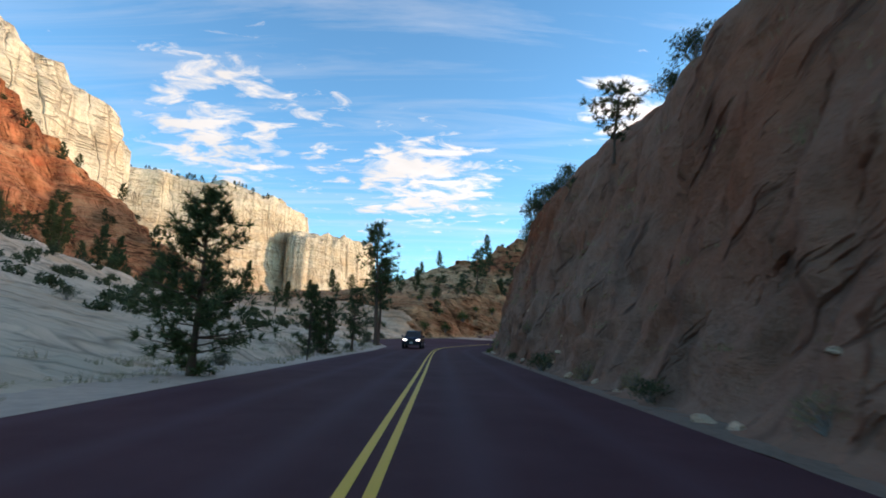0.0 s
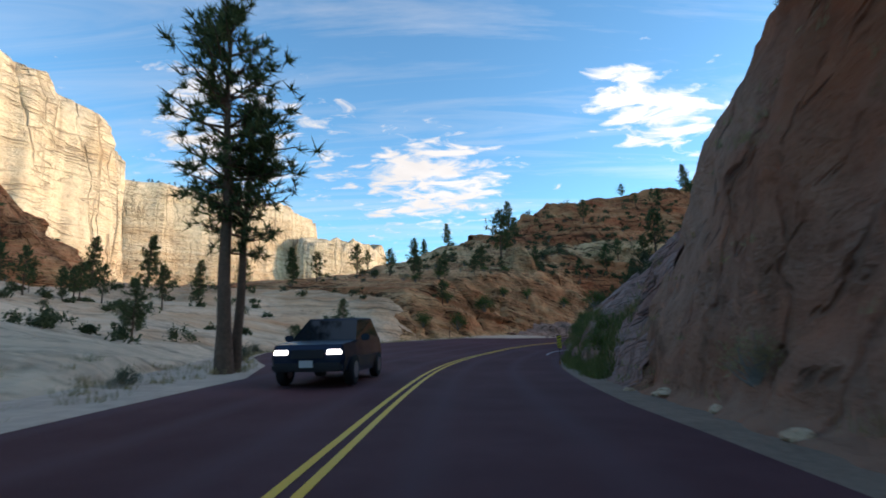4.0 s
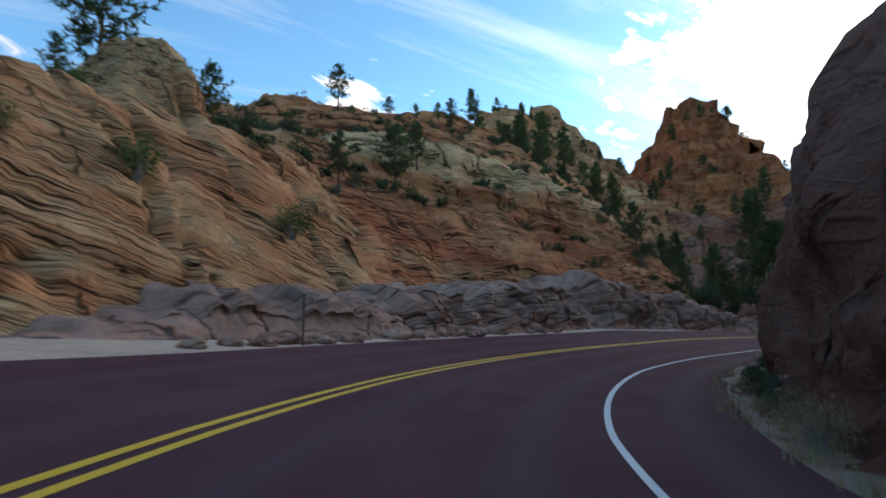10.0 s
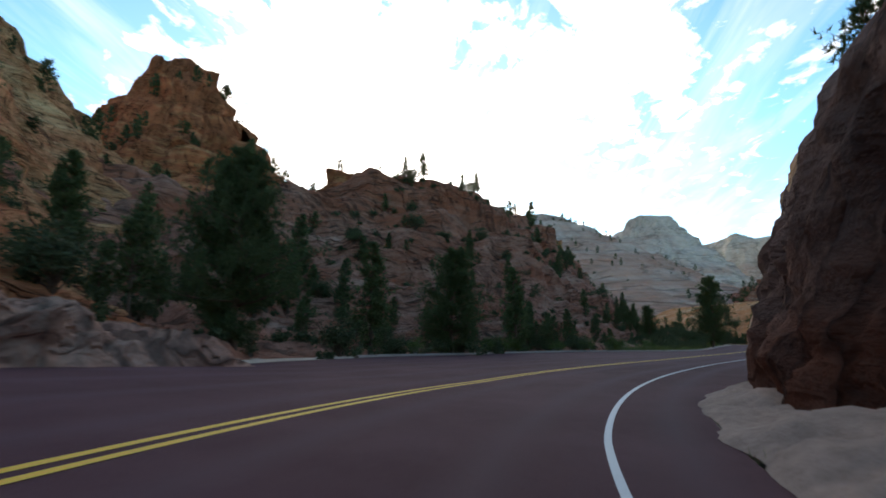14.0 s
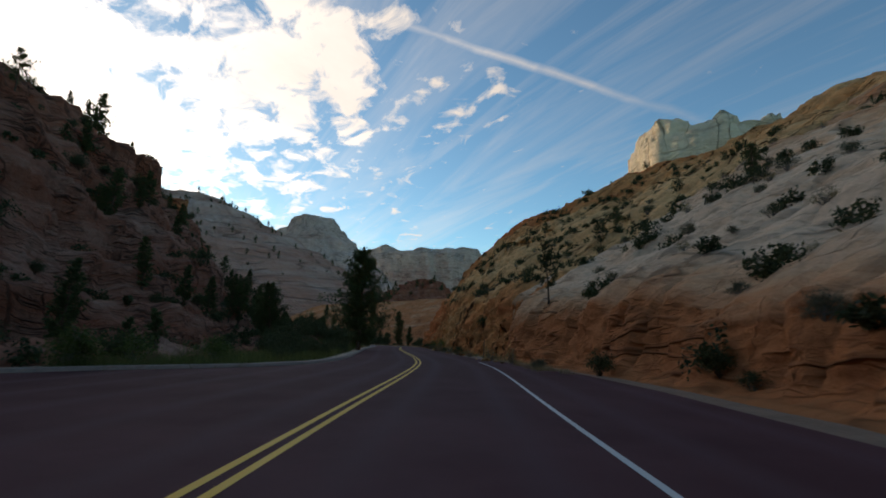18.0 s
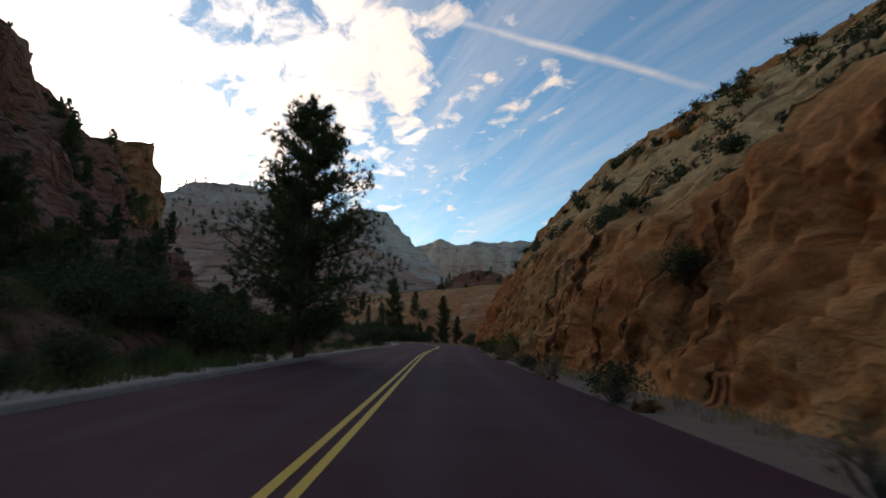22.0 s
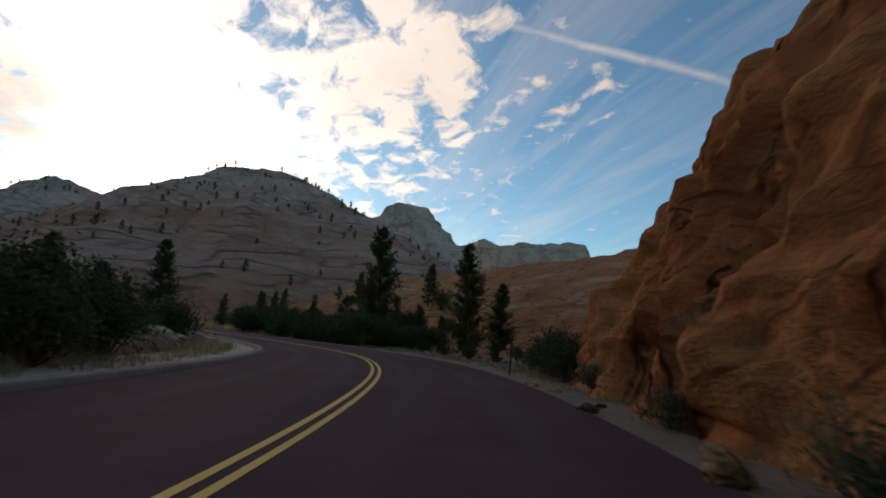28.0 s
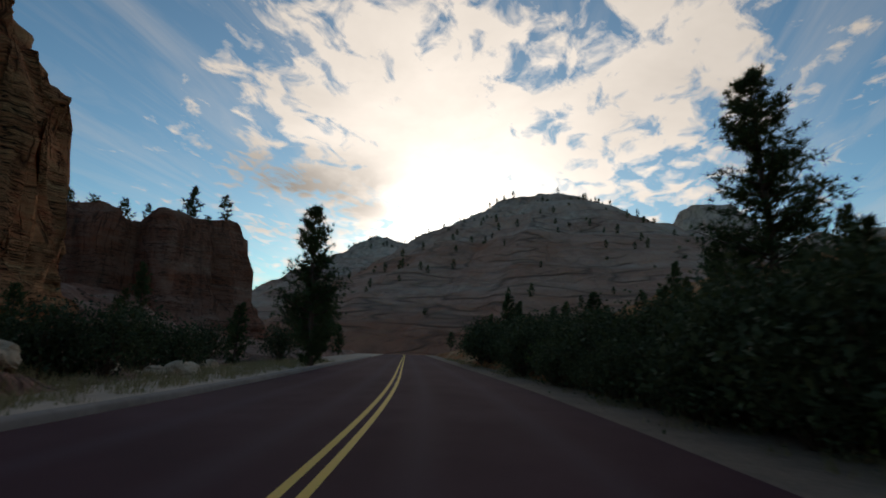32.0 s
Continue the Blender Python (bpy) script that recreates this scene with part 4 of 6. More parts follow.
def massif(name, x, y, height, rx, ry, turn, mat, label, top=0.3, cliff=0.0, power=1.4, red=(0.0, 0.3), seed=0, rings=70, spokes=150, rough=0.08, notch=0.12, tilt=(0.0, 0.0), shelves=0.22):
    """A dome, ridge or mesa as a height field round its summit. cliff: share of the height that falls sheer."""
    a = np.linspace(0, 2 * np.pi, spokes, endpoint=False)[None]
    r = (np.linspace(0, 1, rings) ** 0.8)[:, None]
    edge = 1 + notch * fbm(np.cos(a) * 2.5 + seed, np.sin(a) * 2.5, 0 * a, 4, seed)
    px, py = r * edge * rx * np.cos(a), r * edge * ry * np.sin(a)
    f = np.clip((r - top) / (1 - top), 0, 1) + 0 * a
    if cliff:
        sheer = np.clip((f - 0.12) / 0.10, 0, 1)
        z = 1 - 0.05 * np.clip(f / 0.12, 0, 1) - cliff * sheer * sheer * (3 - 2 * sheer) - (0.95 - cliff) * np.clip((f - 0.22) / 0.78, 0, 1) ** 0.8
    else:
        z = 1 - f ** power
    z = z * height
    c, s = math.cos(radians(turn)), math.sin(radians(turn))
    wx, wy = x + px * c - py * s, y + px * s + py * c
    k = 6.0 / max(rx, ry)
    body = np.clip(z / height, 0, 1)
    z = z + height * rough * fbm(wx * k, wy * k, z * k * 0.5, 5, seed + 1, 0.45) * (0.4 + 0.6 * body)
    z = z * (1 + (tilt[0] * (wx - x) + tilt[1] * (wy - y)) / max(rx, ry))
    shelf = height * 0.10
    z = z + shelf * shelves * np.sin(2 * np.pi * z / shelf + 2 * fbm(wx * k * 0.7, wy * k * 0.7, 0 * z, 2, seed + 6)) * body
    wob = height * rough * 0.35
    wx = wx + wob * fbm(wx * k * 2, wy * k * 2, z * k * 3, 3, seed + 2)
    wy = wy + wob * fbm(wx * k * 2 + 50, wy * k * 2, z * k * 3, 3, seed + 3)
    p = np.stack([wx, wy, z - 8], -1)
    i = np.arange(rings - 1)[:, None] * spokes + np.arange(spokes)[None]
    j = np.arange(rings - 1)[:, None] * spokes + (np.arange(spokes)[None] + 1) % spokes
    faces = np.stack([i, i + spokes, j + spokes, j], -1).reshape(-1, 4)
    share = red[1] + (red[0] - red[1]) * np.clip(z / height, 0, 1)
    return rock_thing(name, mesh_from(name, p, faces, mat, True, {"redness": share, "bed": z, "along": a * max(rx, ry) + 0 * z}), label, "mountain")


def from_eye(t_eye, yaw, dist):
    return t_eye[0] - math.sin(radians(yaw)) * dist, t_eye[1] + math.cos(radians(yaw)) * dist


x, y = from_eye((0.0, 0.0), 47.1, 900)
massif("white_mesa", x, y, 345, 330, 300, 20, WHITE, "sunlit white sandstone mesa with a sheer face", top=0.6, cliff=0.62, red=(0.0, 0.5), seed=3, spokes=360, rings=90, rough=0.05, notch=0.07, tilt=(-0.2, -0.21))
x, y = from_eye((0.0, 0.0), 46.2, 135)
massif("red_hill", x, y, 56, 70, 62, 30, LAYERED, "red ledgy sandstone hill above the pale slope", top=0.12, power=1.0, red=(0.75, 0.45), seed=30, rough=0.07, notch=0.12, spokes=220, rings=90)
x, y = from_eye((0.0, 0.0), 26.1, 1750)
massif("long_mesa", x, y, 435, 300, 560, -38, WHITE, "long sunlit white and pink sandstone mesa", top=0.6, cliff=0.5, red=(0.05, 0.7), seed=8, spokes=420, rings=90, rough=0.04, notch=0.08)
x, y = from_eye((0.0, 0.0), 12.1, 1800)
massif("end_mesa", x, y, 325, 110, 320, -30, WHITE, "banded sandstone mesa end with fluted cliffs", top=0.6, cliff=0.5, red=(0.05, 0.7), seed=9, spokes=300, rough=0.04, notch=0.08)
x, y = from_eye((158.7, 52.8), -88.4, 660)
massif("pale_dome", x, y, 190, 390, 360, 0, DOME, "pale sandstone dome with dark trees on its ledges", top=0.07, power=1.12, red=(0.2, 0.95), seed=14, notch=0.12, rough=0.035, spokes=260, rings=110)
x, y = from_eye((158.7, 52.8), -104.3, 980)
massif("pointed_dome", x, y, 255, 300, 270, 0, DOME, "pointed pale sandstone peak", top=0.12, power=1.0, red=(-0.1, 0.6), seed=15, rough=0.03, notch=0.08, spokes=220, rings=90)
x, y = from_eye((158.7, 52.8), -71.9, 800)
massif("low_dome", x, y, 165, 330, 260, 0, DOME, "low pale sandstone dome", top=0.08, power=1.1, red=(0.0, 0.9), seed=16, rough=0.035, notch=0.1)
x, y = from_eye((158.7, 52.8), -115.9, 1500)
massif("banded_mesa", x, y, 270, 420, 240, 30, DOME, "distant banded sandstone mesa", top=0.5, cliff=0.35, red=(0.0, 0.7), seed=17, rough=0.04, notch=0.08, spokes=260)
x, y = from_eye((158.7, 52.8), -117.8, 420)
massif("red_knoll", x, y, 66, 90, 120, 30, PURPLE, "dark red knoll with ledges and scrub", top=0.15, power=1.1, red=(0.9, 0.5), seed=19, rough=0.10, notch=0.2)
x, y = from_eye((83.0, 89.9), -149.0, 660)
massif("white_tower", x, y, 250, 150, 170, 0, WHITE, "white sandstone tower above the slickrock", top=0.55, cliff=0.45, red=(0.05, 0.7), seed=18, rough=0.03, notch=0.03, spokes=260)
massif("red_peak", 152.0, 185.0, 72, 58, 62, 0, LAYERED, "red layered sandstone peak over the wooded slope", top=0.12, power=0.95, red=(1.05, 0.7), seed=20, rough=0.08, notch=0.15)
x, y = from_eye((24.1, 103.1), -73.7, 230)
massif("red_ridge", x, y, 50, 110, 70, 20, LAYERED, "red layered ridge with small towers", top=0.15, power=1.0, red=(1.0, 0.6), seed=21, rough=0.10, notch=0.2)
massif("back_hill", 90.0, 192.0, 62, 74, 66, 20, LAYERED, "brown ledgy hill with scattered pines behind the bend", top=0.12, power=1.05, red=(0.4, 0.7), seed=33, rough=0.07, notch=0.12, spokes=220, rings=90)
massif("side_ridge", 140.0, 137.0, 41, 34, 30, 20, LAYERED, "red ledgy ridge behind the wooded slope", top=0.15, power=1.0, red=(0.9, 0.6), seed=35, rough=0.09, notch=0.15, spokes=200, rings=80)
x, y = lay(110.0, -17.2)[:2]
massif("rock_knob", x, y, 23.0, 11, 9, 0, LAYERED, "small tilted sandstone knob on top of the outcrop", top=0.12, power=1.15, red=(0.3, 0.8), seed=27, rough=0.03, shelves=0.05, notch=0.15, spokes=120, rings=60)
x, y = from_eye((195.0, 49.0), -46.4, 112)
massif("low_cliff", x, y, 30, 38, 30, 20, PURPLE, "low dark red cliff behind the wash", top=0.45, cliff=0.4, red=(0.8, 0.5), seed=26, rough=0.08, notch=0.2, spokes=200, rings=80)
x, y = from_eye((195.0, 49.0), -21.9, 60)
massif("red_cliff", x, y, 38, 33, 33, 0, LAYERED, "tall red layered cliff above the wash", top=0.45, cliff=0.5, red=(0.75, 0.55), seed=24, rough=0.09, notch=0.2, tilt=(-0.32, 0.1), spokes=260, rings=110)



# ---- plants ----
def part(name, me, parent, label=""):
    ob = new(name, me)
    ob.parent = parent
    if label:
        ob["label"] = label
    return ob


def thing(name, label, category, group=""):
    ob = new(name)
    ob.empty_display_size = 0.3
    return tagged(ob, label, category, group)


def tubes(paths, sides=5):
    """Tapered tubes: each path is a list of (place, radius). Returns verts, quads."""
    vs, fs, base = [], [], 0
    ang = np.arange(sides) * 2 * np.pi / sides
    for path in paths:
        p = np.array([q for q, _ in path], float)
        d = np.gradient(p, axis=0)
        d /= np.linalg.norm(d, axis=1, keepdims=True) + 1e-9
        ref = np.where(np.abs(d[:, 2:3]) > 0.9, np.array([[1.0, 0, 0]]), np.array([[0, 0, 1.0]]))
        a = np.cross(d, ref)
        a /= np.linalg.norm(a, axis=1, keepdims=True)
        b = np.cross(d, a)
        r = np.array([q for _, q in path])[:, None, None]
        ring = p[:, None] + r * (np.cos(ang)[None, :, None] * a[:, None] + np.sin(ang)[None, :, None] * b[:, None])
        vs.append(ring.reshape(-1, 3))
        for i in range(len(path) - 1):
            for k in range(sides):
                m = (k + 1) % sides
                fs.append((base + i * sides + k, base + i * sides + m, base + (i + 1) * sides + m, base + (i + 1) * sides + k))
        base += len(path) * sides
    return np.vstack(vs), np.array(fs)


def blades(centres, ways, length, width, count, rng, spread=0.9):
    """Tufts of thin triangles: count blades round each way from each centre."""
    c = np.repeat(np.asarray(centres, float), count, 0)
    w = np.repeat(np.asarray(ways, float), count, 0)
    d = w + spread * rng.normal(size=c.shape)
    d /= np.linalg.norm(d, axis=1, keepdims=True) + 1e-9
    ln = np.broadcast_to(np.asarray(length, float), (len(centres),))
    ln = (np.repeat(ln, count) * rng.uniform(0.6, 1.2, len(c)))[:, None]
    side = np.cross(d, rng.normal(size=c.shape))
    side /= np.linalg.norm(side, axis=1, keepdims=True) + 1e-9
    v = np.stack([c - side * width / 2, c + side * width / 2, c + d * ln], 1)
    return v.reshape(-1, 3), np.arange(len(c) * 3).reshape(-1, 3)


def leaves(centres, size, rng, flat=0.3):
    """One small pointed four-sided leaf at each centre."""
    c = np.asarray(centres, float)
    a = rng.normal(size=c.shape)
    a /= np.linalg.norm(a, axis=1, keepdims=True)
    b = np.cross(a, rng.normal(size=c.shape))
    b /= np.linalg.norm(b, axis=1, keepdims=True)
    s = (size * rng.uniform(0.6, 1.3, len(c)))[:, None]
    v = np.stack([c - a * s, c + b * s * 0.5, c + a * s, c - b * s * 0.5], 1)
    return v.reshape(-1, 3), np.arange(len(c) * 4).reshape(-1, 4)


def pine_meshes(h, bare, wide, whorls, seed, tuft=0.34, blade=0.05, count=9, per=6, lean=0.0, flat_top=0.0, droop=0.15, leaf=None):
    rng = np.random.default_rng(seed)
    zz = np.linspace(0, 1, 9)
    bend = lean * zz ** 1.5
    rad = 0.018 * h * (1 - zz) ** 0.8 + 0.012
    rad[0] *= 1.35
    wob = np.cumsum(rng.normal(0, 0.010 * h, (9, 2)), 0) * zz[:, None]
    trunk = [((wob[i, 0] + bend[i] * h, wob[i, 1], zz[i] * h), rad[i]) for i in range(9)]
    at = lambda f: np.array([np.interp(f, zz, wob[:, 0] + bend * h), np.interp(f, zz, wob[:, 1]), f * h])
    limbs, cs, ws, ls = [], [], [], []
    for k in range(whorls):
        f = bare + (1 - bare) * max(0.0, (k + rng.uniform(-0.3, 0.3)) / whorls) ** 0.9
        f = min(max(f, bare), 0.985)
        u = (f - bare) / (1 - bare)
        shape = (0.35 + 0.65 * min(1, u / 0.25)) * (1 - u) ** (0.75 - 0.4 * flat_top) + 0.06
        for b in range(rng.integers(3, 6)):
            ln = wide * h * shape * rng.uniform(0.55, 1.15)
            az = rng.uniform(0, 2 * np.pi)
            rise = 0.15 + 0.55 * u - droop * (1 - u) + rng.normal(0, 0.12)
            d = np.array([np.cos(az), np.sin(az), rise])
            o = at(f)
            pts = [o + d * ln * q + np.array([0, 0, 0.18 * ln * q * q]) for q in (0, 0.35, 0.7, 1.0)]
            r0 = 0.010 * ln + 0.008 * h * 0.35
            limbs.append([(pts[i], r0 * (1 - 0.28 * i)) for i in range(4)])
            m = max(2, int(per * (0.4 + shape)))
            for q in rng.uniform(0.28, 1.05, m):
                c = o + d * ln * q + np.array([0, 0, 0.18 * ln * q * q]) + rng.normal(0, 0.07 * ln + 0.05, 3)
                cs.append(c)
                ws.append(d * 0.6 + np.array([0, 0, 0.5]))
                ls.append(tuft * (0.7 + 0.5 * rng.random()))
    tip = at(0.97)
    for _ in range(6):
        cs.append(tip + rng.normal(0, 0.015 * h, 3))
        ws.append(np.array([0, 0, 1.0]))
        ls.append(tuft)
    cv, cf = blades(cs, ws, np.array(ls), blade, count, rng)
    tv, tf = tubes([trunk], 9)
    lv, lf = tubes(limbs, 4)
    return (mesh_from("trunk", tv, tf, BARK), mesh_from("limbs", lv, lf, BARK), mesh_from("crown", cv, cf, leaf or NEEDLE, False))


def pine(label, group="", **kw):
    ob = thing("pine_tree", label, "tree", group)
    for nm, me in zip(("trunk", "branchwork", "crown"), pine_meshes(**kw)):
        piece = part(nm, me, ob)
        if nm != "trunk":
            piece["kind"] = "stuff"
    return ob


def snag(label, h, seed, arms=9):
    rng = np.random.default_rng(seed)
    zz = np.linspace(0, 1, 8)
    wob = np.cumsum(rng.normal(0, 0.012 * h, (8, 2)), 0)
    trunk = [((wob[i, 0], wob[i, 1], zz[i] * h), 0.014 * h * (1 - zz[i]) + 0.02) for i in range(8)]
    limbs = []
    for _ in range(arms):
        f = rng.uniform(0.35, 0.95)
        o = np.array([np.interp(f, zz, wob[:, 0]), np.interp(f, zz, wob[:, 1]), f * h])
        az, ln = rng.uniform(0, 6.28), h * rng.uniform(0.06, 0.18)
        d = np.array([np.cos(az), np.sin(az), rng.uniform(-0.1, 0.7)])
        limbs.append([(o + d * ln * q + np.array([0, 0, 0.2 * ln * q * q]), 0.02 * (1.1 - q) + 0.006) for q in (0, 0.5, 1.0)])
    ob = thing("dead_tree", label, "tree")
    part("trunk", mesh_from("trunk", *tubes([trunk], 8), GREYWOOD), ob)
    part("branchwork", mesh_from("branchwork", *tubes(limbs, 4), GREYWOOD), ob)["kind"] = "stuff"
    return ob


def bush(name, label, category, w, h, seed, leaf, count=1100, size=0.07, stems=14, tufted=False, group="", wood=None):
    """A shrub: forked stems and loose clusters of small leaves with gaps between them."""
    rng = np.random.default_rng(seed)
    limbs, cs, ways = [], [], []
    for _ in range(stems):
        az, out = rng.uniform(0, 6.28), rng.uniform(0.25, 1.0)
        tip = np.array([np.cos(az) * out * w / 2, np.sin(az) * out * w / 2, h * (1.05 - 0.55 * out ** 2) * rng.uniform(0.7, 1.1)])
        mid = tip * np.array([0.4, 0.4, 0.5]) + rng.normal(0, 0.05 * w, 3)
        limbs.append([((0.0, 0.0, -0.05), 0.02 + 0.012 * h), (mid, 0.012 + 0.006 * h), (tip, 0.006)])
        for _ in range(5):
            q = rng.uniform(0.35, 1.05)
            c = (mid * (1 - q) + tip * q) + rng.normal(0, 0.09 * w, 3)
            m = max(4, count // (stems * 5))
            r = 0.10 * w * rng.uniform(0.6, 1.3)
            cs.append(c + rng.normal(0, r, (m, 3)) * np.array([1, 1, 0.75]))
            ways.append(np.tile(tip / (np.linalg.norm(tip) + 1e-6) + np.array([0, 0, 0.4]), (m, 1)))
    cs, ways = np.vstack(cs), np.vstack(ways)
    keep = cs[:, 2] > 0.03
    cs, ways = cs[keep], ways[keep]
    ob = thing(name, label, category, group)
    part("branchwork", mesh_from("branchwork", *tubes(limbs, 4), wood or GREYWOOD), ob)["kind"] = "stuff"
    if tufted:
        v, f = blades(cs, ways, size * 2.6, size * 0.45, 2, rng, 0.6)
    else:
        v, f = leaves(cs, size, rng)
    part("foliage", mesh_from("foliage", v, f, leaf, False), ob)
    return ob


def tussocks(name, label, places, h, leaf, seed, count=16, wide=0.14):
    """Grass or scrub that nobody would count, as one piece."""
    rng = np.random.default_rng(seed)
    p = np.asarray(places, float)
    c = np.repeat(p, count, 0) + rng.normal(0, wide, (len(p) * count, 3)) * np.array([1, 1, 0])
    ln = np.repeat(h * rng.uniform(0.5, 1.3, len(p)), count)
    v, f = blades(c, np.tile([0, 0, 1.0], (len(c), 1)), ln, 0.022, 1, rng, 0.30)
    return tagged(new(name, mesh_from(name, v, f, leaf, False)), label, "grass", kind="stuff")


# ---- placing on the land ----
from mathutils.bvhtree import BVHTree


def land_tree():
    vs, fs, base = [], [], 0
    for ob in scene.objects:
        if ob.type == "MESH" and ob.get("category") in ("cliff", "hillside", "ground", "shoulder"):
            co = np.empty(len(ob.data.vertices) * 3)
            ob.data.vertices.foreach_get("co", co)
            ix = np.empty(len(ob.data.loops), np.int32)
            ob.data.loops.foreach_get("vertex_index", ix)
            vs.append(co.reshape(-1, 3))
            fs.append(ix.reshape(-1, 4) + base)
            base += len(vs[-1])
    return BVHTree.FromPolygons(np.vstack(vs).tolist(), np.vstack(fs).tolist())


LAND = land_tree()


def spot(s, n, sink=0.05):
    """A place on the land, s along the road and n to its right."""
    x, y, z = lay(s, n)
    hit = LAND.ray_cast(Vector((x, y, 200)), Vector((0, 0, -1)))[0]
    return Vector((x, y, (hit.z if hit and hit.z > z - 3.5 else z) - sink))


rng = random.Random(7)


def upright(p, turn=None, size=1.0, lean=0.0):
    return pose(p.x, p.y, p.z, lean, 0, rng.uniform(0, 360) if turn is None else turn) @ Matrix.Diagonal((size, size, size * rng.uniform(0.92, 1.08), 1))


# ---- trees: one of each kind, then copies ----
YOUNG = pine("full young pine with green needles down to the ground", "roadside pines", h=5.0, bare=0.05, wide=0.42, whorls=20, seed=1, tuft=0.30, blade=0.035, count=20, per=8)
MIDDLE = pine("slender pine with a bare lower trunk", "roadside pines", h=5.6, bare=0.22, wide=0.36, whorls=18, seed=2, tuft=0.30, blade=0.04, count=13, per=8)
TALL = pine("tall sparse pine with an open crown", "roadside pines", h=13.0, bare=0.42, wide=0.24, whorls=18, seed=3, tuft=0.5, blade=0.07, count=13, per=7, lean=0.05)
BIG = pine("big dark ponderosa pine by the road", "roadside pines", h=12.0, bare=0.08, wide=0.38, whorls=36, seed=4, tuft=0.34, blade=0.028, count=22, per=44)
CONE = pine("tall narrow conifer dense to the ground beside the wash", "roadside pines", h=12.0, bare=0.04, wide=0.25, whorls=38, seed=44, tuft=0.34, blade=0.034, count=16, per=22)
RIDGE = pine("ridge pine with a rounded open crown", "hillside pines", h=7.5, bare=0.30, wide=0.36, whorls=15, seed=5, tuft=0.5, blade=0.09, count=9, per=6)
SLIM = pine("slim dark conifer on the slope", "hillside pines", h=9.0, bare=0.10, wide=0.26, whorls=24, seed=6, tuft=0.45, blade=0.08, count=12, per=8)
GNARLED = pine("gnarled juniper with a twisted trunk and thin crown", "slope junipers", h=3.6, bare=0.40, wide=0.42, whorls=8, seed=8, tuft=0.26, blade=0.05, count=12, per=7, lean=0.15, flat_top=0.9, leaf=JUNIPER)
DEAD = snag("bare grey dead tree", 6.0, 9)
JUNI = bush("juniper_shrub", "dark green rounded juniper shrub", "shrub", 1.6, 1.3, 11, JUNIPER, 1300, 0.055, group="juniper shrubs")
SAGEB = bush("sage_shrub", "low grey-green sage shrub", "shrub", 1.1, 0.7, 12, SAGE, 900, 0.05, tufted=True, group="sage shrubs")
LEAFY = bush("leafy_shrub", "leafy green roadside shrub", "shrub", 2.0, 1.8, 13, LEAF, 1700, 0.065, stems=18, group="leafy shrubs")
DARKB = bush("oak_shrub", "tall dark scrub oak thicket", "shrub", 4.0, 3.4, 14, JUNIPER, 3000, 0.11, stems=26, group="scrub oaks", wood=BARK)
WILLOW = bush("willow_shrub", "dense dark green willow thicket beside the road", "shrub", 3.8, 3.2, 17, JUNIPER, 3400, 0.105, stems=30, group="willow thickets", wood=BARK)
DRYB = bush("dry_shrub", "dry grey-brown shrub with thin twigs", "shrub", 1.0, 0.8, 15, STRAW, 500, 0.04, stems=20, tufted=True, group="dry shrubs")
USED = set()
# usual size of each kind
USUAL = {RIDGE.name: 0.6, JUNI.name: 0.85, DARKB.name: 0.8, WILLOW.name: 0.95, SAGEB.name: 0.85, DEAD.name: 0.6, SLIM.name: 0.85}


def put(kind, s, n, size=1.0, sink=0.06, turn=None, label="", lean=0.0):
    """Stands the first of a kind, then copies of it, on the land."""
    if n < 0:
        n = min(n, float(np.interp(s, *zip(*ROAD_LEFT))) - 0.75)
    m = upright(spot(s, n, sink), turn, size * USUAL.get(kind.name, 1.0), lean)
    if kind.name in USED:
        ob = copy_thing(kind, m @ Matrix.Diagonal((*(1 / v for v in kind.scale), 1)))
    else:
        USED.add(kind.name)
        kind.matrix_basis = m
        ob = kind
    if label:
        ob["label"] = label
    return ob


# left of the road, first stretch
put(YOUNG, 14.0, -5.95, 1.02, turn=20)
put(YOUNG, 31.6, -7.2, 0.86, turn=140, label="small full young pine beside the dirt berm")
put(YOUNG, 32.6, -6.4, 0.66, turn=250, label="small full young pine beside the dirt berm")
put(MIDDLE, 40.0, -6.1, 0.92, turn=60)
put(TALL, 53.4, -6.3, 0.98, turn=200)
put(TALL, 54.0, -6.0, 0.72, turn=30, label="leaning second stem of the tall pair of sparse pines")
put(MIDDLE, 62.0, -17.0, 0.6)
put(YOUNG, 88.0, -19.0, 0.55)
for s, n, k in ((4, -17, .8), (8, -26, 1.2), (24, -22, 1.0), (33, -19, 1.1), (38, -27, 1.2), (47, -21, .9), (52, -30, 1.3), (60, -25, 1.1), (30, -36, 1.4), (15, -34, 1.3)):
    put(JUNI, s, n, k * 0.8)
for s, n, k in ((18.5, -7.0, .8), (29, -6.6, .7), (34, -7.2, .9), (45, -7.4, .8), (50, -7.0, .7), (58, -8.2, 1.0), (66, -9.3, .8), (73, -9.6, .9), (80, -10.4, 1.0)):
    put(SAGEB, s, n, k)
for i in range(34):
    s, n = rng.uniform(30, 92), -rng.uniform(30, 62)
    put(rng.choice((RIDGE, SLIM, MIDDLE, JUNI, JUNI)), s, n, rng.uniform(0.5, 1.0))

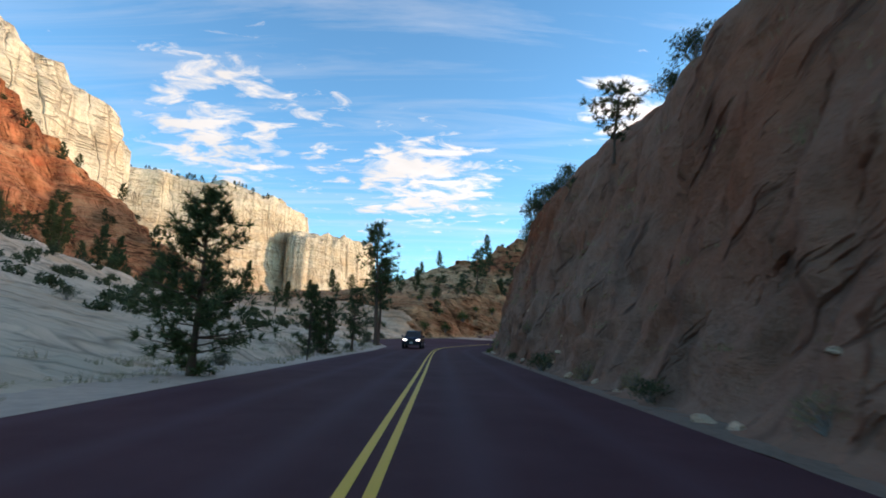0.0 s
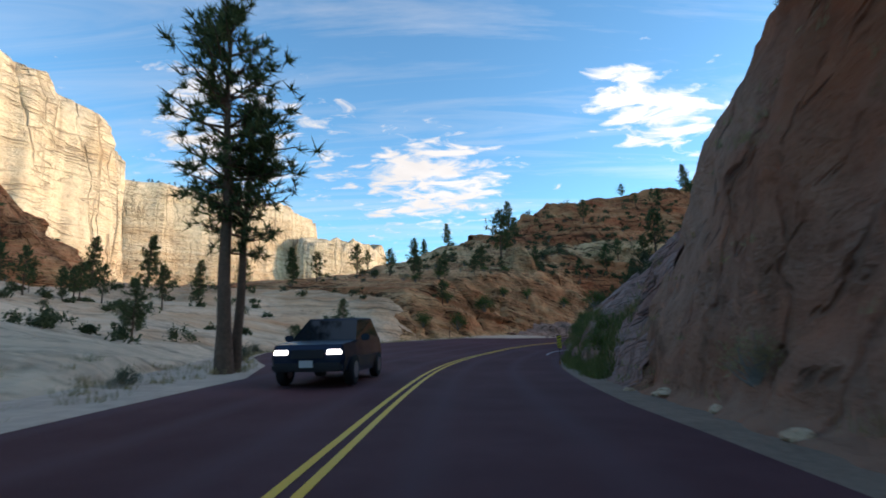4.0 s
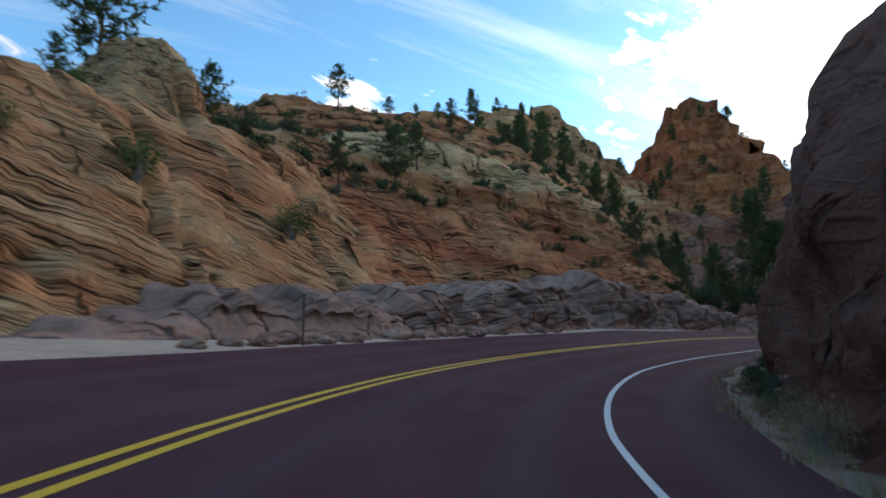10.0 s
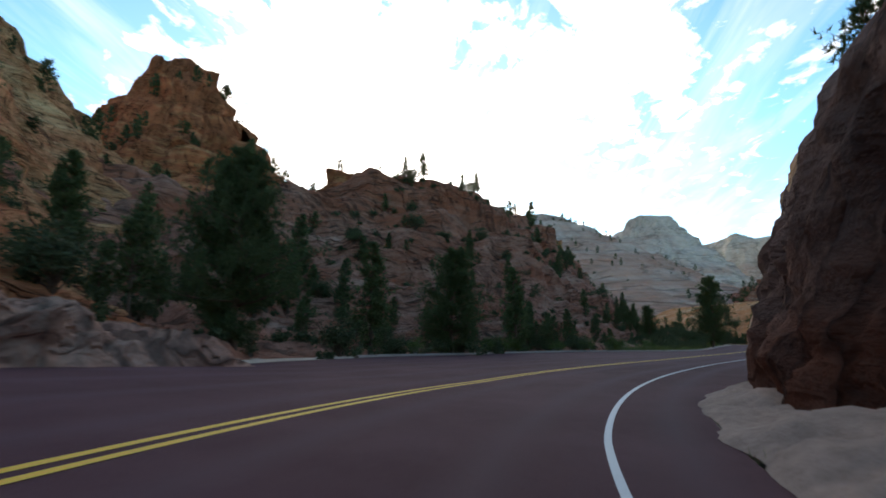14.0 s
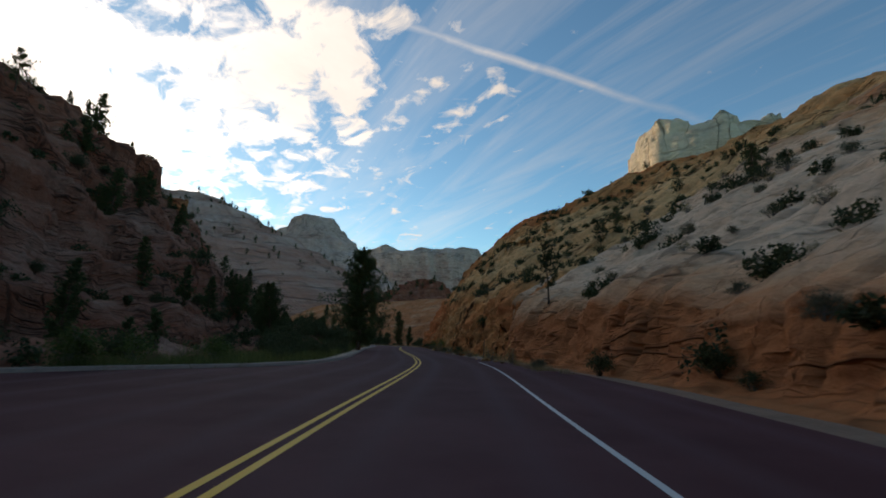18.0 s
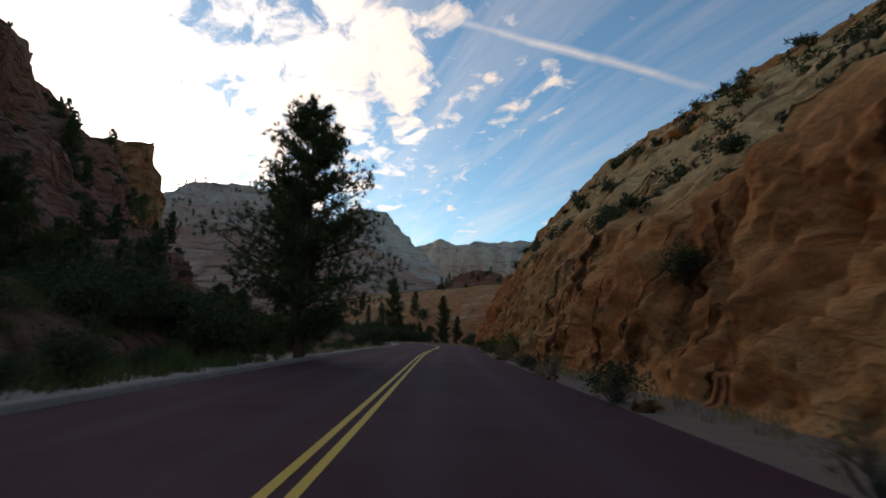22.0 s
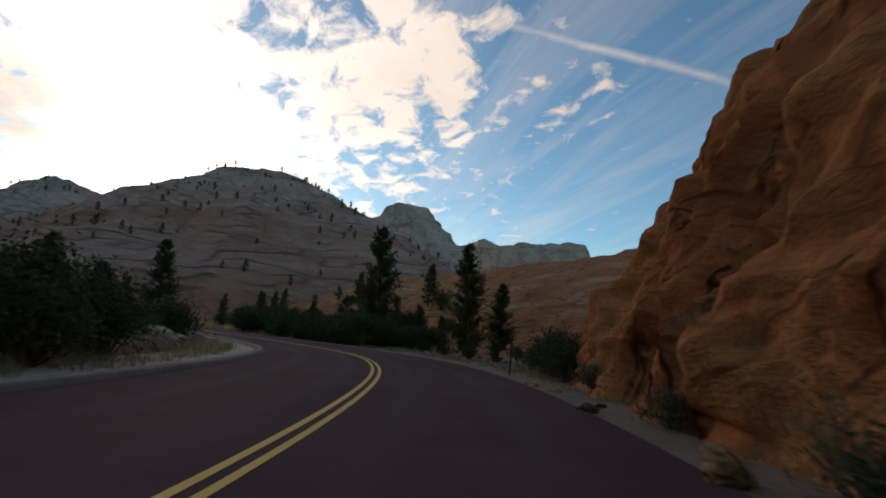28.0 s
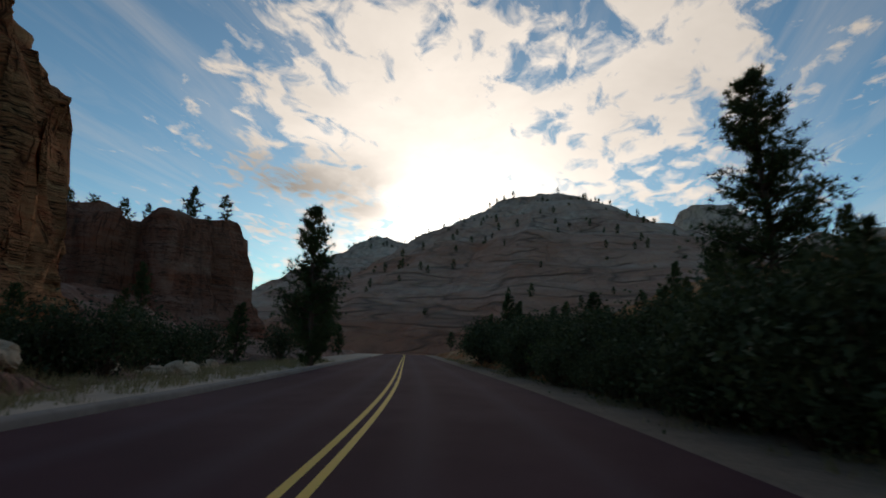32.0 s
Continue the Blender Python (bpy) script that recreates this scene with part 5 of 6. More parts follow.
# the outcrop and its trees
for s, n, kind, k in ((110, -21.5, RIDGE, 1.9), (98, -31, RIDGE, 1.1), (99.5, -27, RIDGE, 0.9), (103, -29, SLIM, 0.8), (106, -28, RIDGE, 0.75), (113, -27, RIDGE, 1.05), (96, -35, RIDGE, 1.0), (109, -34, JUNI, 1.4)):
    put(kind, s, n, k)
for s, n, k in ((93, -12.8, 1.0), (97, -11.6, 1.1), (101, -11.2, 1.2), (104, -11.4, .8), (107, -10.8, .9), (112, -10.4, .8)):
    put(LEAFY, s, n, k)
for i in range(26):
    put(rng.choice((JUNI, JUNI, SAGEB, DRYB)), rng.uniform(93, 118), -rng.uniform(19, 34), rng.uniform(0.6, 1.3))
for i in range(46):
    put(rng.choice((JUNI, JUNI, JUNI, SAGEB, RIDGE)), rng.uniform(116, 146), -rng.uniform(14, 48), rng.uniform(0.6, 1.2))
for i in range(34):
    put(rng.choice((RIDGE, RIDGE, SLIM, DEAD, JUNI)), rng.uniform(104, 150), -rng.uniform(46, 66), rng.uniform(0.6, 1.05))

def scrub(name, label, places, seed):
    """Low bushes that nobody would count, as one piece: a loose clump of leaves at each place."""
    r = np.random.default_rng(seed)
    cs = []
    for p in places:
        w = r.uniform(0.35, 0.8)
        arms = r.normal(0, 1, (9, 3)) * np.array([w * 0.55, w * 0.55, w * 0.28]) + np.array([0, 0, w * 0.5])
        cs.append((arms[:, None] + r.normal(0, w * 0.22, (9, 34, 3))).reshape(-1, 3) + np.array(p))
    v, f = leaves(np.vstack(cs), 0.10, r)
    return tagged(new(name, mesh_from(name, v, f, JUNIPER, False)), label, "scrub", kind="stuff")


def strewn(count, s0, s1, n0, n1, seed):
    r = random.Random(seed)
    return [spot(r.uniform(s0, s1), r.uniform(n0, n1), 0.0)[:] for _ in range(count)]


scrub("hillside_scrub", "dark green scrub dotted over the stepped red hillside", strewn(260, 108, 148, -48, -14, 41), 42)
scrub("ravine_scrub", "dark scrub on the wooded hillside", strewn(420, 150, 276, -46, -12, 43), 44)
scrub("slope_scrub", "small dark scrub on the pale slickrock", strewn(260, 158, 262, 9, 36, 45), 46)
scrub("cream_slope_scrub", "small dark scrub on the pale slope and ledges", strewn(260, 0, 95, -60, -14, 47), 48)

# right of the road, up to and round the bend
for s, n, k in ((27, 7.3, 1.0), (30, 7.2, 1.2), (33, 7.3, 1.4), (35, 7.4, 1.2), (37.5, 7.4, 1.7), (40, 7.6, 1.3), (43.5, 7.9, 1.2), (47, 8.6, 1.1)):
    put(JUNI, s, n, k)
for s, n, k in ((10.5, 4.75, .45), (21.3, 4.7, .75), (30, 4.75, .5), (219, 4.6, .8), (228.5, 4.6, .6), (268, 4.85, .8), (262.5, 5.0, .9), (240, 4.9, .7)):
    put(JUNI, s, n, k, label="dark green shrub at the foot of the road cut")
put(DARKB, 246, 10.3, .5)
for s, n, k in ((265, 9.6, .45), (268, 9.2, .5), (271, 9.0, .4), (259, 10.6, .35)):
    put(DARKB, s, n, k)
for s, n, kind, k in ((18.5, 6.9, GNARLED, 0.9), (13.0, 7.3, JUNI, 0.9), (15, 7.5, JUNI, 0.8), (24, 6.8, JUNI, 0.6), (29, 7.4, JUNI, 0.7), (41, 8.0, GNARLED, 0.7), (40, 7.7, JUNI, .8), (44, 8.4, JUNI, 0.8), (49, 9.5, JUNI, .9)):
    put(kind, s, n, k)
for s, n, k in ((6, 4.95, .6), (12, 5.0, .55), (16, 5.0, .7), (21, 5.0, .6), (26, 5.05, .8), (33, 5.1, .6), (39, 5.1, .7), (45, 5.4, .8)):
    put(DRYB, s, n, k)
for s, n, kind, k in ((79, 12, RIDGE, 0.8), (77, 10.2, DARKB, 0.3), (82, 10.5, RIDGE, 0.4), (85, 9.5, DARKB, 0.24), (75, 7.2, LEAFY, .7), (80, 7.3, JUNI, 1.0), (84, 7.8, JUNI, 1.1), (88, 7.8, DARKB, 0.25), (90, 7.6, DARKB, 0.24), (93, 8.6, DARKB, .27), (97, 8.8, DARKB, 0.25), (101, 8.9, RIDGE, 0.4), (70, 10, JUNI, .9), (66, 9.5, JUNI, .8)):
    put(kind, s, n, k)
for i in range(16):
    put(rng.choice((SAGEB, LEAFY, SAGEB)), rng.uniform(56, 76), rng.uniform(5.5, 6.7), rng.uniform(0.35, 0.7))
for i in range(12):
    put(rng.choice((SAGEB, LEAFY, DRYB)), rng.uniform(78, 112), rng.uniform(5.8, 6.5), rng.uniform(0.4, 0.8))
for s, n, kind, k in ((141, 8.5, SLIM, 0.36), (138, 8.0, JUNI, .6), (136.5, 8.4, DEAD, .2), (150.5, 9.6, RIDGE, 0.75), (162.0, 7.3, YOUNG, 1.05)):
    put(kind, s, n, k)

for i in range(30):
    put(rng.choice((DARKB, DARKB, JUNI, LEAFY)), rng.uniform(80, 106), rng.uniform(6.9, 10.5), rng.uniform(0.17, 0.32))
for s, n, kind, k in ((95, 8.2, RIDGE, 0.42), (99, 8.6, RIDGE, 0.5), (83, 11.5, RIDGE, 0.7), (88, 10.5, RIDGE, 0.5)):
    put(kind, s, n, k)

# pale slope with scattered shrubs
for i in range(150):
    put(rng.choice((JUNI, SAGEB, DRYB)), rng.uniform(160, 238), 9.5 + 27 * rng.random() ** 1.3, rng.uniform(0.4, 0.95))
for s, n, kind, k in ((202.0, 7.9, GNARLED, 0.85), (191.5, 7.4, DARKB, .34), (186, 9.3, DARKB, .32), (176, 7.6, DARKB, .33), (205, 16, DEAD, .45), (212, 17, RIDGE, .5), (200, 20, RIDGE, .6), (190, 25, RIDGE, .6), (180, 30, RIDGE, .7), (172, 27, RIDGE, .7), (240, 12, DARKB, .4), (222, 7.5, DARKB, .42), (232, 9, JUNI, 1.0), (246, 8.2, JUNI, .9), (258, 9.5, JUNI, 1.1), (256, 8.5, JUNI, .9)):
    put(kind, s, n, k)
for s, n, k in ((196, 5.9, .8), (201, 5.4, .9), (206, 5.0, 1.0), (213, 4.7, .8), (219, 4.6, .7), (225, 4.6, 1.0), (231, 4.7, .9), (237, 4.7, 1.2), (243, 4.8, .8), (250, 4.9, 1.1), (256, 4.9, .8), (262, 5.1, .9), (269, 5.2, 1.1), (273, 5.3, 1.0), (278, 5.8, 1.0)):
    put(rng.choice((SAGEB, DRYB)), s, n, k)
put(LEAFY, 254, 5.2, .7), put(LEAFY, 240, 5.2, .8)

# the wooded ravine and hillside left of the road
for i in range(70):
    put(rng.choice((SLIM, RIDGE, RIDGE, JUNI, DARKB, DARKB)), rng.uniform(140, 200), -rng.uniform(14, 48), rng.uniform(0.45, 0.9))
for i in range(26):
    put(rng.choice((RIDGE, SLIM, SLIM)), rng.uniform(138, 170), -rng.uniform(30, 55), rng.uniform(0.8, 1.15))
for s, n, kind, k in ((152, -17, BIG, .9), (149, -20, RIDGE, 1.2), (160, -16, SLIM, 1.0), (166, -13, BIG, .7), (175, -14, SLIM, .9)):
    put(kind, s, n, k)
for i in range(40):
    put(rng.choice((JUNI, SLIM, DARKB, RIDGE, DARKB, DARKB)), rng.uniform(150, 226), -rng.uniform(13, 30), rng.uniform(0.35, 0.6))
for i in range(70):
    put(rng.choice((SLIM, RIDGE, JUNI, JUNI, DARKB)), rng.uniform(144, 275), -rng.uniform(26, 72), rng.uniform(0.5, 1.0))
for i in range(16):
    put(LEAFY, rng.uniform(160, 200), -rng.uniform(7.4, 10.5), rng.uniform(0.5, 0.8))
put(BIG, 232.0, -4.95, 0.92, turn=40)
for i in range(18):
    put(DARKB, rng.uniform(224, 240), -rng.uniform(7, 11), rng.uniform(0.6, 1.0))
for i in range(150):
    put(rng.choice((DARKB, DARKB, RIDGE, SLIM)), rng.uniform(178, 276), -rng.uniform(13, 46), rng.uniform(0.28, 0.5))
for s, n, k in ((226, -12, .7), (229, -11, .6), (237, -12, .7)):
    put(DARKB, s, n, k)
for i in range(44):
    put(rng.choice((DARKB, DARKB, LEAFY, JUNI)), rng.uniform(234, 280), -rng.uniform(9.5, 24), rng.uniform(0.5, 0.9))

# the wash, and the trees ahead
for s, n, kind, k in ((298, -14, CONE, .6), (301, -10, WILLOW, .55), (296, -9, WILLOW, .5), (334, -5.6, CONE, .85), (318, -9, WILLOW, .7), (313, -11, WILLOW, .7), (308, -13, WILLOW, .6), (350, -26, RIDGE, .8), (340, -36, SLIM, .6), (334, -12, WILLOW, .8), (341, -9, WILLOW, .8), (352, -8, SLIM, .8), (360, -10, BIG, .7)):
    put(kind, s, n, k)
for s, n, kind, k in ((299.5, 11.8, CONE, .7), (292, 8.6, CONE, .38), (321, 15.4, CONE, 1.1), (345, 9, SLIM, .7), (352, 11, SLIM, .7), (281.3, 6.3, WILLOW, .4), (282.6, 6.8, WILLOW, .5), (284, 7.2, WILLOW, .55), (285.4, 7.6, WILLOW, .5), (286.5, 8.4, WILLOW, .5)):
    put(kind, s, n, k)
for i in range(60):
    put(rng.choice((WILLOW, WILLOW, WILLOW, JUNI)), rng.uniform(308, 372), rng.uniform(7, 20), rng.uniform(0.6, 1.0))
for i in range(60):
    put(rng.choice((WILLOW, WILLOW, WILLOW, LEAFY)), 307 + 40 * (i + rng.random()) / 60, rng.uniform(6.2, 9.5), rng.uniform(0.6, 0.95))
for i in range(26):
    put(rng.choice((SLIM, WILLOW, WILLOW)), rng.uniform(306, 350), rng.uniform(9, 22), rng.uniform(0.4, 0.6))
for i in range(26):
    put(rng.choice((LEAFY, SAGEB, WILLOW)), rng.uniform(281, 304), rng.uniform(6.5, 15.0), rng.uniform(0.2, 0.4))
for i in range(54):
    put(rng.choice((WILLOW, WILLOW, LEAFY)), rng.uniform(306, 330), rng.uniform(6.0, 14), rng.uniform(0.4, 0.7))
for i in range(30):
    put(WILLOW, 307.5 + i * 0.55, rng.uniform(5.8, 7.2), rng.uniform(0.35, 0.55))
for i in range(24):
    put(rng.choice((WILLOW, LEAFY, JUNI)), rng.uniform(276, 300), -rng.uniform(8.5, 16), rng.uniform(0.4, 0.7))
for i in range(34):
    put(rng.choice((WILLOW, WILLOW, LEAFY)), rng.uniform(286, 322), -rng.uniform(8.2, 15), rng.uniform(0.4, 0.75))
for s, n, kind, k in ((336, 22, SLIM, .9), (346, -34, RIDGE, .8), (318, -40, SLIM, .6)):
    put(kind, s, n, k)
for i in range(40):
    put(rng.choice((SLIM, WILLOW, JUNI, RIDGE)), rng.uniform(330, 408), rng.choice((-1, 1)) * rng.uniform(9, 40), rng.uniform(0.6, 1.0))

# pines and scrub on the dome and the knolls, and along the far slopes
for i in range(30):
    put(rng.choice((WILLOW, WILLOW, JUNI)), rng.uniform(300, 330), -rng.uniform(9, 24), rng.uniform(0.5, 0.9))
for i in range(30):
    put(rng.choice((SLIM, DARKB)), rng.uniform(228, 262), -rng.uniform(11, 22), rng.uniform(0.5, 0.8))
put(BIG, 226.0, -14.0, 0.5, turn=10)
for i in range(46):
    put(rng.choice((DARKB, DARKB, LEAFY)), rng.uniform(204, 262), -rng.uniform(8.6, 13), rng.uniform(0.4, 0.65))
for i in range(26):
    put(DARKB, rng.uniform(160, 206), -rng.uniform(10.5, 16), rng.uniform(0.35, 0.6))
for i in range(30):
    put(rng.choice((RIDGE, RIDGE, SLIM, JUNI)), rng.uniform(58, 100), -rng.uniform(34, 60), rng.uniform(0.5, 0.95))
for i in range(44):
    put(rng.choice((DARKB, DARKB, LEAFY)), 196 + 66 * (i + rng.random()) / 44, -rng.uniform(5.7, 8.0), rng.uniform(0.26, 0.46))
for i in range(16):
    put(rng.choice((WILLOW, WILLOW, DARKB)), rng.uniform(262, 281), -rng.uniform(6.6, 9.5), rng.uniform(0.5, 0.75))
for i in range(26):
    put(rng.choice((JUNI, SAGEB, SAGEB)), rng.uniform(106, 121), rng.uniform(5.8, 6.6), rng.uniform(0.3, 0.6))
for i in range(20):
    put(rng.choice((JUNI, LEAFY, RIDGE)), rng.uniform(96, 112), -rng.uniform(13, 18), rng.uniform(0.45, 0.8))
for s, n, kind, k in ((214.0, 11.5, GNARLED, 0.7), (209.5, 14.5, GNARLED, 0.6), (238, 19, RIDGE, 0.5), (243, 18, JUNI, 1.2), (248, 16, JUNI, 1.3), (252, 14, DARKB, .3), (257, 13.5, JUNI, 1.1), (236, 9.6, JUNI, 1.2), (237, 10.4, DARKB, .4), (270, 14, JUNI, 1.2), (274, 13, DARKB, .3), (265, 15, JUNI, 1.2)):
    put(kind, s, n, k)
for i in range(30):
    put(rng.choice((JUNI, JUNI, SAGEB)), rng.uniform(0, 90), -rng.uniform(13, 34), rng.uniform(0.4, 0.8))


def far_tree():
    vs, fs, base = [], [], 0
    for ob in scene.objects:
        if ob.type == "MESH" and ob.get("category") == "mountain":
            co = np.empty(len(ob.data.vertices) * 3)
            ob.data.vertices.foreach_get("co", co)
            ix = np.empty(len(ob.data.loops), np.int32)
            ob.data.loops.foreach_get("vertex_index", ix)
            vs.append(co.reshape(-1, 3))
            fs.append(ix.reshape(-1, 4) + base)
            base += len(vs[-1])
    return BVHTree.FromPolygons(np.vstack(vs).tolist(), np.vstack(fs).tolist())


FAR_LAND = far_tree()


def far_kind(seed, **kw):
    t, l, c = pine_meshes(h=7.5, bare=0.15, wide=0.3, whorls=11, seed=seed, tuft=0.9, blade=0.28, count=4, per=4, **kw)
    out = []
    for me in (c,):
        co = np.empty(len(me.vertices) * 3)
        me.vertices.foreach_get("co", co)
        out.append(co.reshape(-1, 3))
    return out[0]


FAR_KINDS = [far_kind(k) for k in (51, 52)] + [far_kind(53, flat_top=0.9) * np.array([0.9, 0.9, 0.5])]


def forest(name, eye, count, reach, sizes, label):
    """Trees too far off to count, on the side of a mountain that faces a place, as one piece."""
    co = np.array([v.co[:] for v in bpy.data.objects[name].data.vertices])
    c = co[:, :2].mean(0)
    d = np.array(eye) - c
    d /= np.hypot(*d)
    vs = []
    for _ in range(count):
        a = math.atan2(d[1], d[0]) + rng.uniform(-1.2, 1.2)
        r = reach * rng.uniform(0.15, 1.0)
        x, y = c[0] + math.cos(a) * r, c[1] + math.sin(a) * r
        hit = FAR_LAND.ray_cast(Vector((x, y, 900)), Vector((0, 0, -1)))
        if hit[0] is None or hit[1].z < 0.42 or hit[0].z < 2:
            continue
        k, w = rng.uniform(*sizes), rng.uniform(0, 6.28)
        p = rng.choice(FAR_KINDS) * k
        p = np.c_[p[:, 0] * math.cos(w) - p[:, 1] * math.sin(w), p[:, 0] * math.sin(w) + p[:, 1] * math.cos(w), p[:, 2] - 0.5]
        vs.append(p + np.array(hit[0]))
    vs = np.vstack(vs)
    tagged(new("far_woods", mesh_from("far_woods", vs, np.arange(len(vs)).reshape(-1, 3), JUNIPER, False)), label, "trees", kind="stuff")


forest("pale_dome", (158.7, 52.8), 150, 330, (0.6, 1.2), "dark scattered pines on the pale dome")
forest("low_dome", (158.7, 52.8), 30, 280, (0.6, 1.2), "dark scattered pines on the low dome")
forest("red_peak", (24.1, 103.1), 70, 58, (0.35, 0.8), "dark pines on the red peak")
forest("back_hill", (24.1, 103.1), 110, 70, (0.25, 0.55), "dark pines on the brown hill behind the bend")
forest("red_ridge", (24.1, 103.1), 70, 90, (0.5, 1.1), "dark pines on the red ridge")
forest("red_hill", (0.0, 0.0), 46, 60, (0.35, 0.7), "junipers on the red ledgy hill")
forest("red_knoll", (158.7, 52.8), 60, 100, (0.6, 1.2), "scrub on the dark red knoll")
forest("red_cliff", (195.0, 49.0), 24, 40, (0.4, 0.8), "small pines on the tall red cliff")
forest("low_cliff", (195.0, 49.0), 30, 40, (0.4, 0.9), "small pines on the low cliff")
forest("long_mesa", (0.0, 0.0), 160, 560, (1.6, 3.0), "dark woods along the long mesa")


# ---- kerb, posts, sign, stones, grass, parked car ----
def box_mesh(name, sx, sy, sz, mat, bevel=0.0, at=(0, 0, 0), taper=None):
    """A bevelled block with its base at z = at[2]; taper pulls the top in by (x, y) shares."""
    bm = bmesh.new()
    bmesh.ops.create_cube(bm, size=1.0)
    for v in bm.verts:
        kx, ky = (1 - taper[0], 1 - taper[1]) if taper and v.co.z > 0 else (1, 1)
        v.co = Vector((v.co.x * sx * kx + at[0], v.co.y * sy * ky + at[1], (v.co.z + 0.5) * sz + at[2]))
    if bevel:
        bmesh.ops.bevel(bm, geom=bm.edges[:], offset=bevel, segments=2, affect="EDGES")
    me = bpy.data.meshes.new(name)
    bm.to_mesh(me)
    bm.free()
    me.materials.append(mat)
    return me


def round_mesh(name, r, depth, mat, axis="Z", at=(0, 0, 0), sides=24, r2=None):
    bm = bmesh.new()
    bmesh.ops.create_cone(bm, cap_ends=True, segments=sides, radius1=r, radius2=r if r2 is None else r2, depth=depth)
    if axis == "X":
        bmesh.ops.rotate(bm, verts=bm.verts, matrix=Matrix.Rotation(radians(90), 3, "Y"))
    if axis == "Y":
        bmesh.ops.rotate(bm, verts=bm.verts, matrix=Matrix.Rotation(radians(90), 3, "X"))
    bmesh.ops.bevel(bm, geom=[e for e in bm.edges if len(e.link_faces) == 2 and e.calc_face_angle() > 1.0], offset=min(r, depth) * 0.12, segments=2, affect="EDGES")
    bmesh.ops.translate(bm, verts=bm.verts, vec=at)
    me = bpy.data.meshes.new(name)
    bm.to_mesh(me)
    bm.free()
    me.materials.append(mat)
    return me


def build_kerb(s0, s1):
    """A low rolled kerb along the left edge of the asphalt."""
    s = np.arange(s0, s1, 0.5)
    edge = np.interp(s, *zip(*ROAD_LEFT)) - 0.02
    sec = [(0.0, -0.05), (-0.03, 0.09), (-0.08, 0.13), (-0.24, 0.14), (-0.32, 0.10), (-0.42, -0.06)]
    wave = 0.02 * fbm(s * 0.7, s * 0, s * 0, 2, 4)
    n = edge[:, None] + np.array([a for a, _ in sec])[None] + wave[:, None]
    z = np.array([b for _, b in sec])[None] + 0 * n
    me = mesh_from("kerb", lay(s[:, None], n, z), grid_faces(len(s), len(sec), False), KERB, True)
    tagged(new("kerb", me), "low pale concrete kerb along the asphalt edge", "kerb", kind="structure")


KERB = plain("pale_kerb_concrete", (0.30, 0.22, 0.18), 0.9, 0.3, 5.0, bump=0.6, dist=0.02, obj=False)
STEEL = plain("rusty_post_steel", (0.10, 0.07, 0.055), 0.7, 0.4, 12.0, metal=0.6)
SIGN_YELLOW = plain("sign_yellow", (0.75, 0.50, 0.02), 0.45, 0.08, 3.0, bump=0.05)
SIGN_BLACK = plain("sign_black", (0.015, 0.015, 0.015), 0.5, 0.2, 3.0, bump=0.05)
CAR_PAINT = plain("dark_blue_car_paint", (0.012, 0.022, 0.045), 0.25, 0.1, 2.0, metal=0.3, bump=0.0)
CAR_GLASS = plain("dark_car_glass", (0.012, 0.014, 0.016), 0.06, 0.1, 1.0, bump=0.0)
RUBBER = plain("tyre_rubber", (0.02, 0.02, 0.02), 0.85, 0.2, 20.0)
ALLOY = plain("alloy_rim", (0.45, 0.45, 0.46), 0.35, 0.1, 6.0, metal=0.9, bump=0.05)
BLACK_TRIM = plain("black_plastic_trim", (0.02, 0.02, 0.022), 0.6, 0.15, 12.0)
PLATE = plain("pale_plate", (0.55, 0.55, 0.52), 0.5, 0.1, 6.0)
build_kerb(156.0, 372.0)


def lamp_glass():
    mat, tree, bsdf = material("headlight_glow")
    set_in(tree, bsdf, Base_Color=(0.8, 0.85, 0.9), Roughness=0.1, Emission_Color=(0.95, 0.97, 1.0), Emission_Strength=6.0)
    return mat


LAMP = lamp_glass()


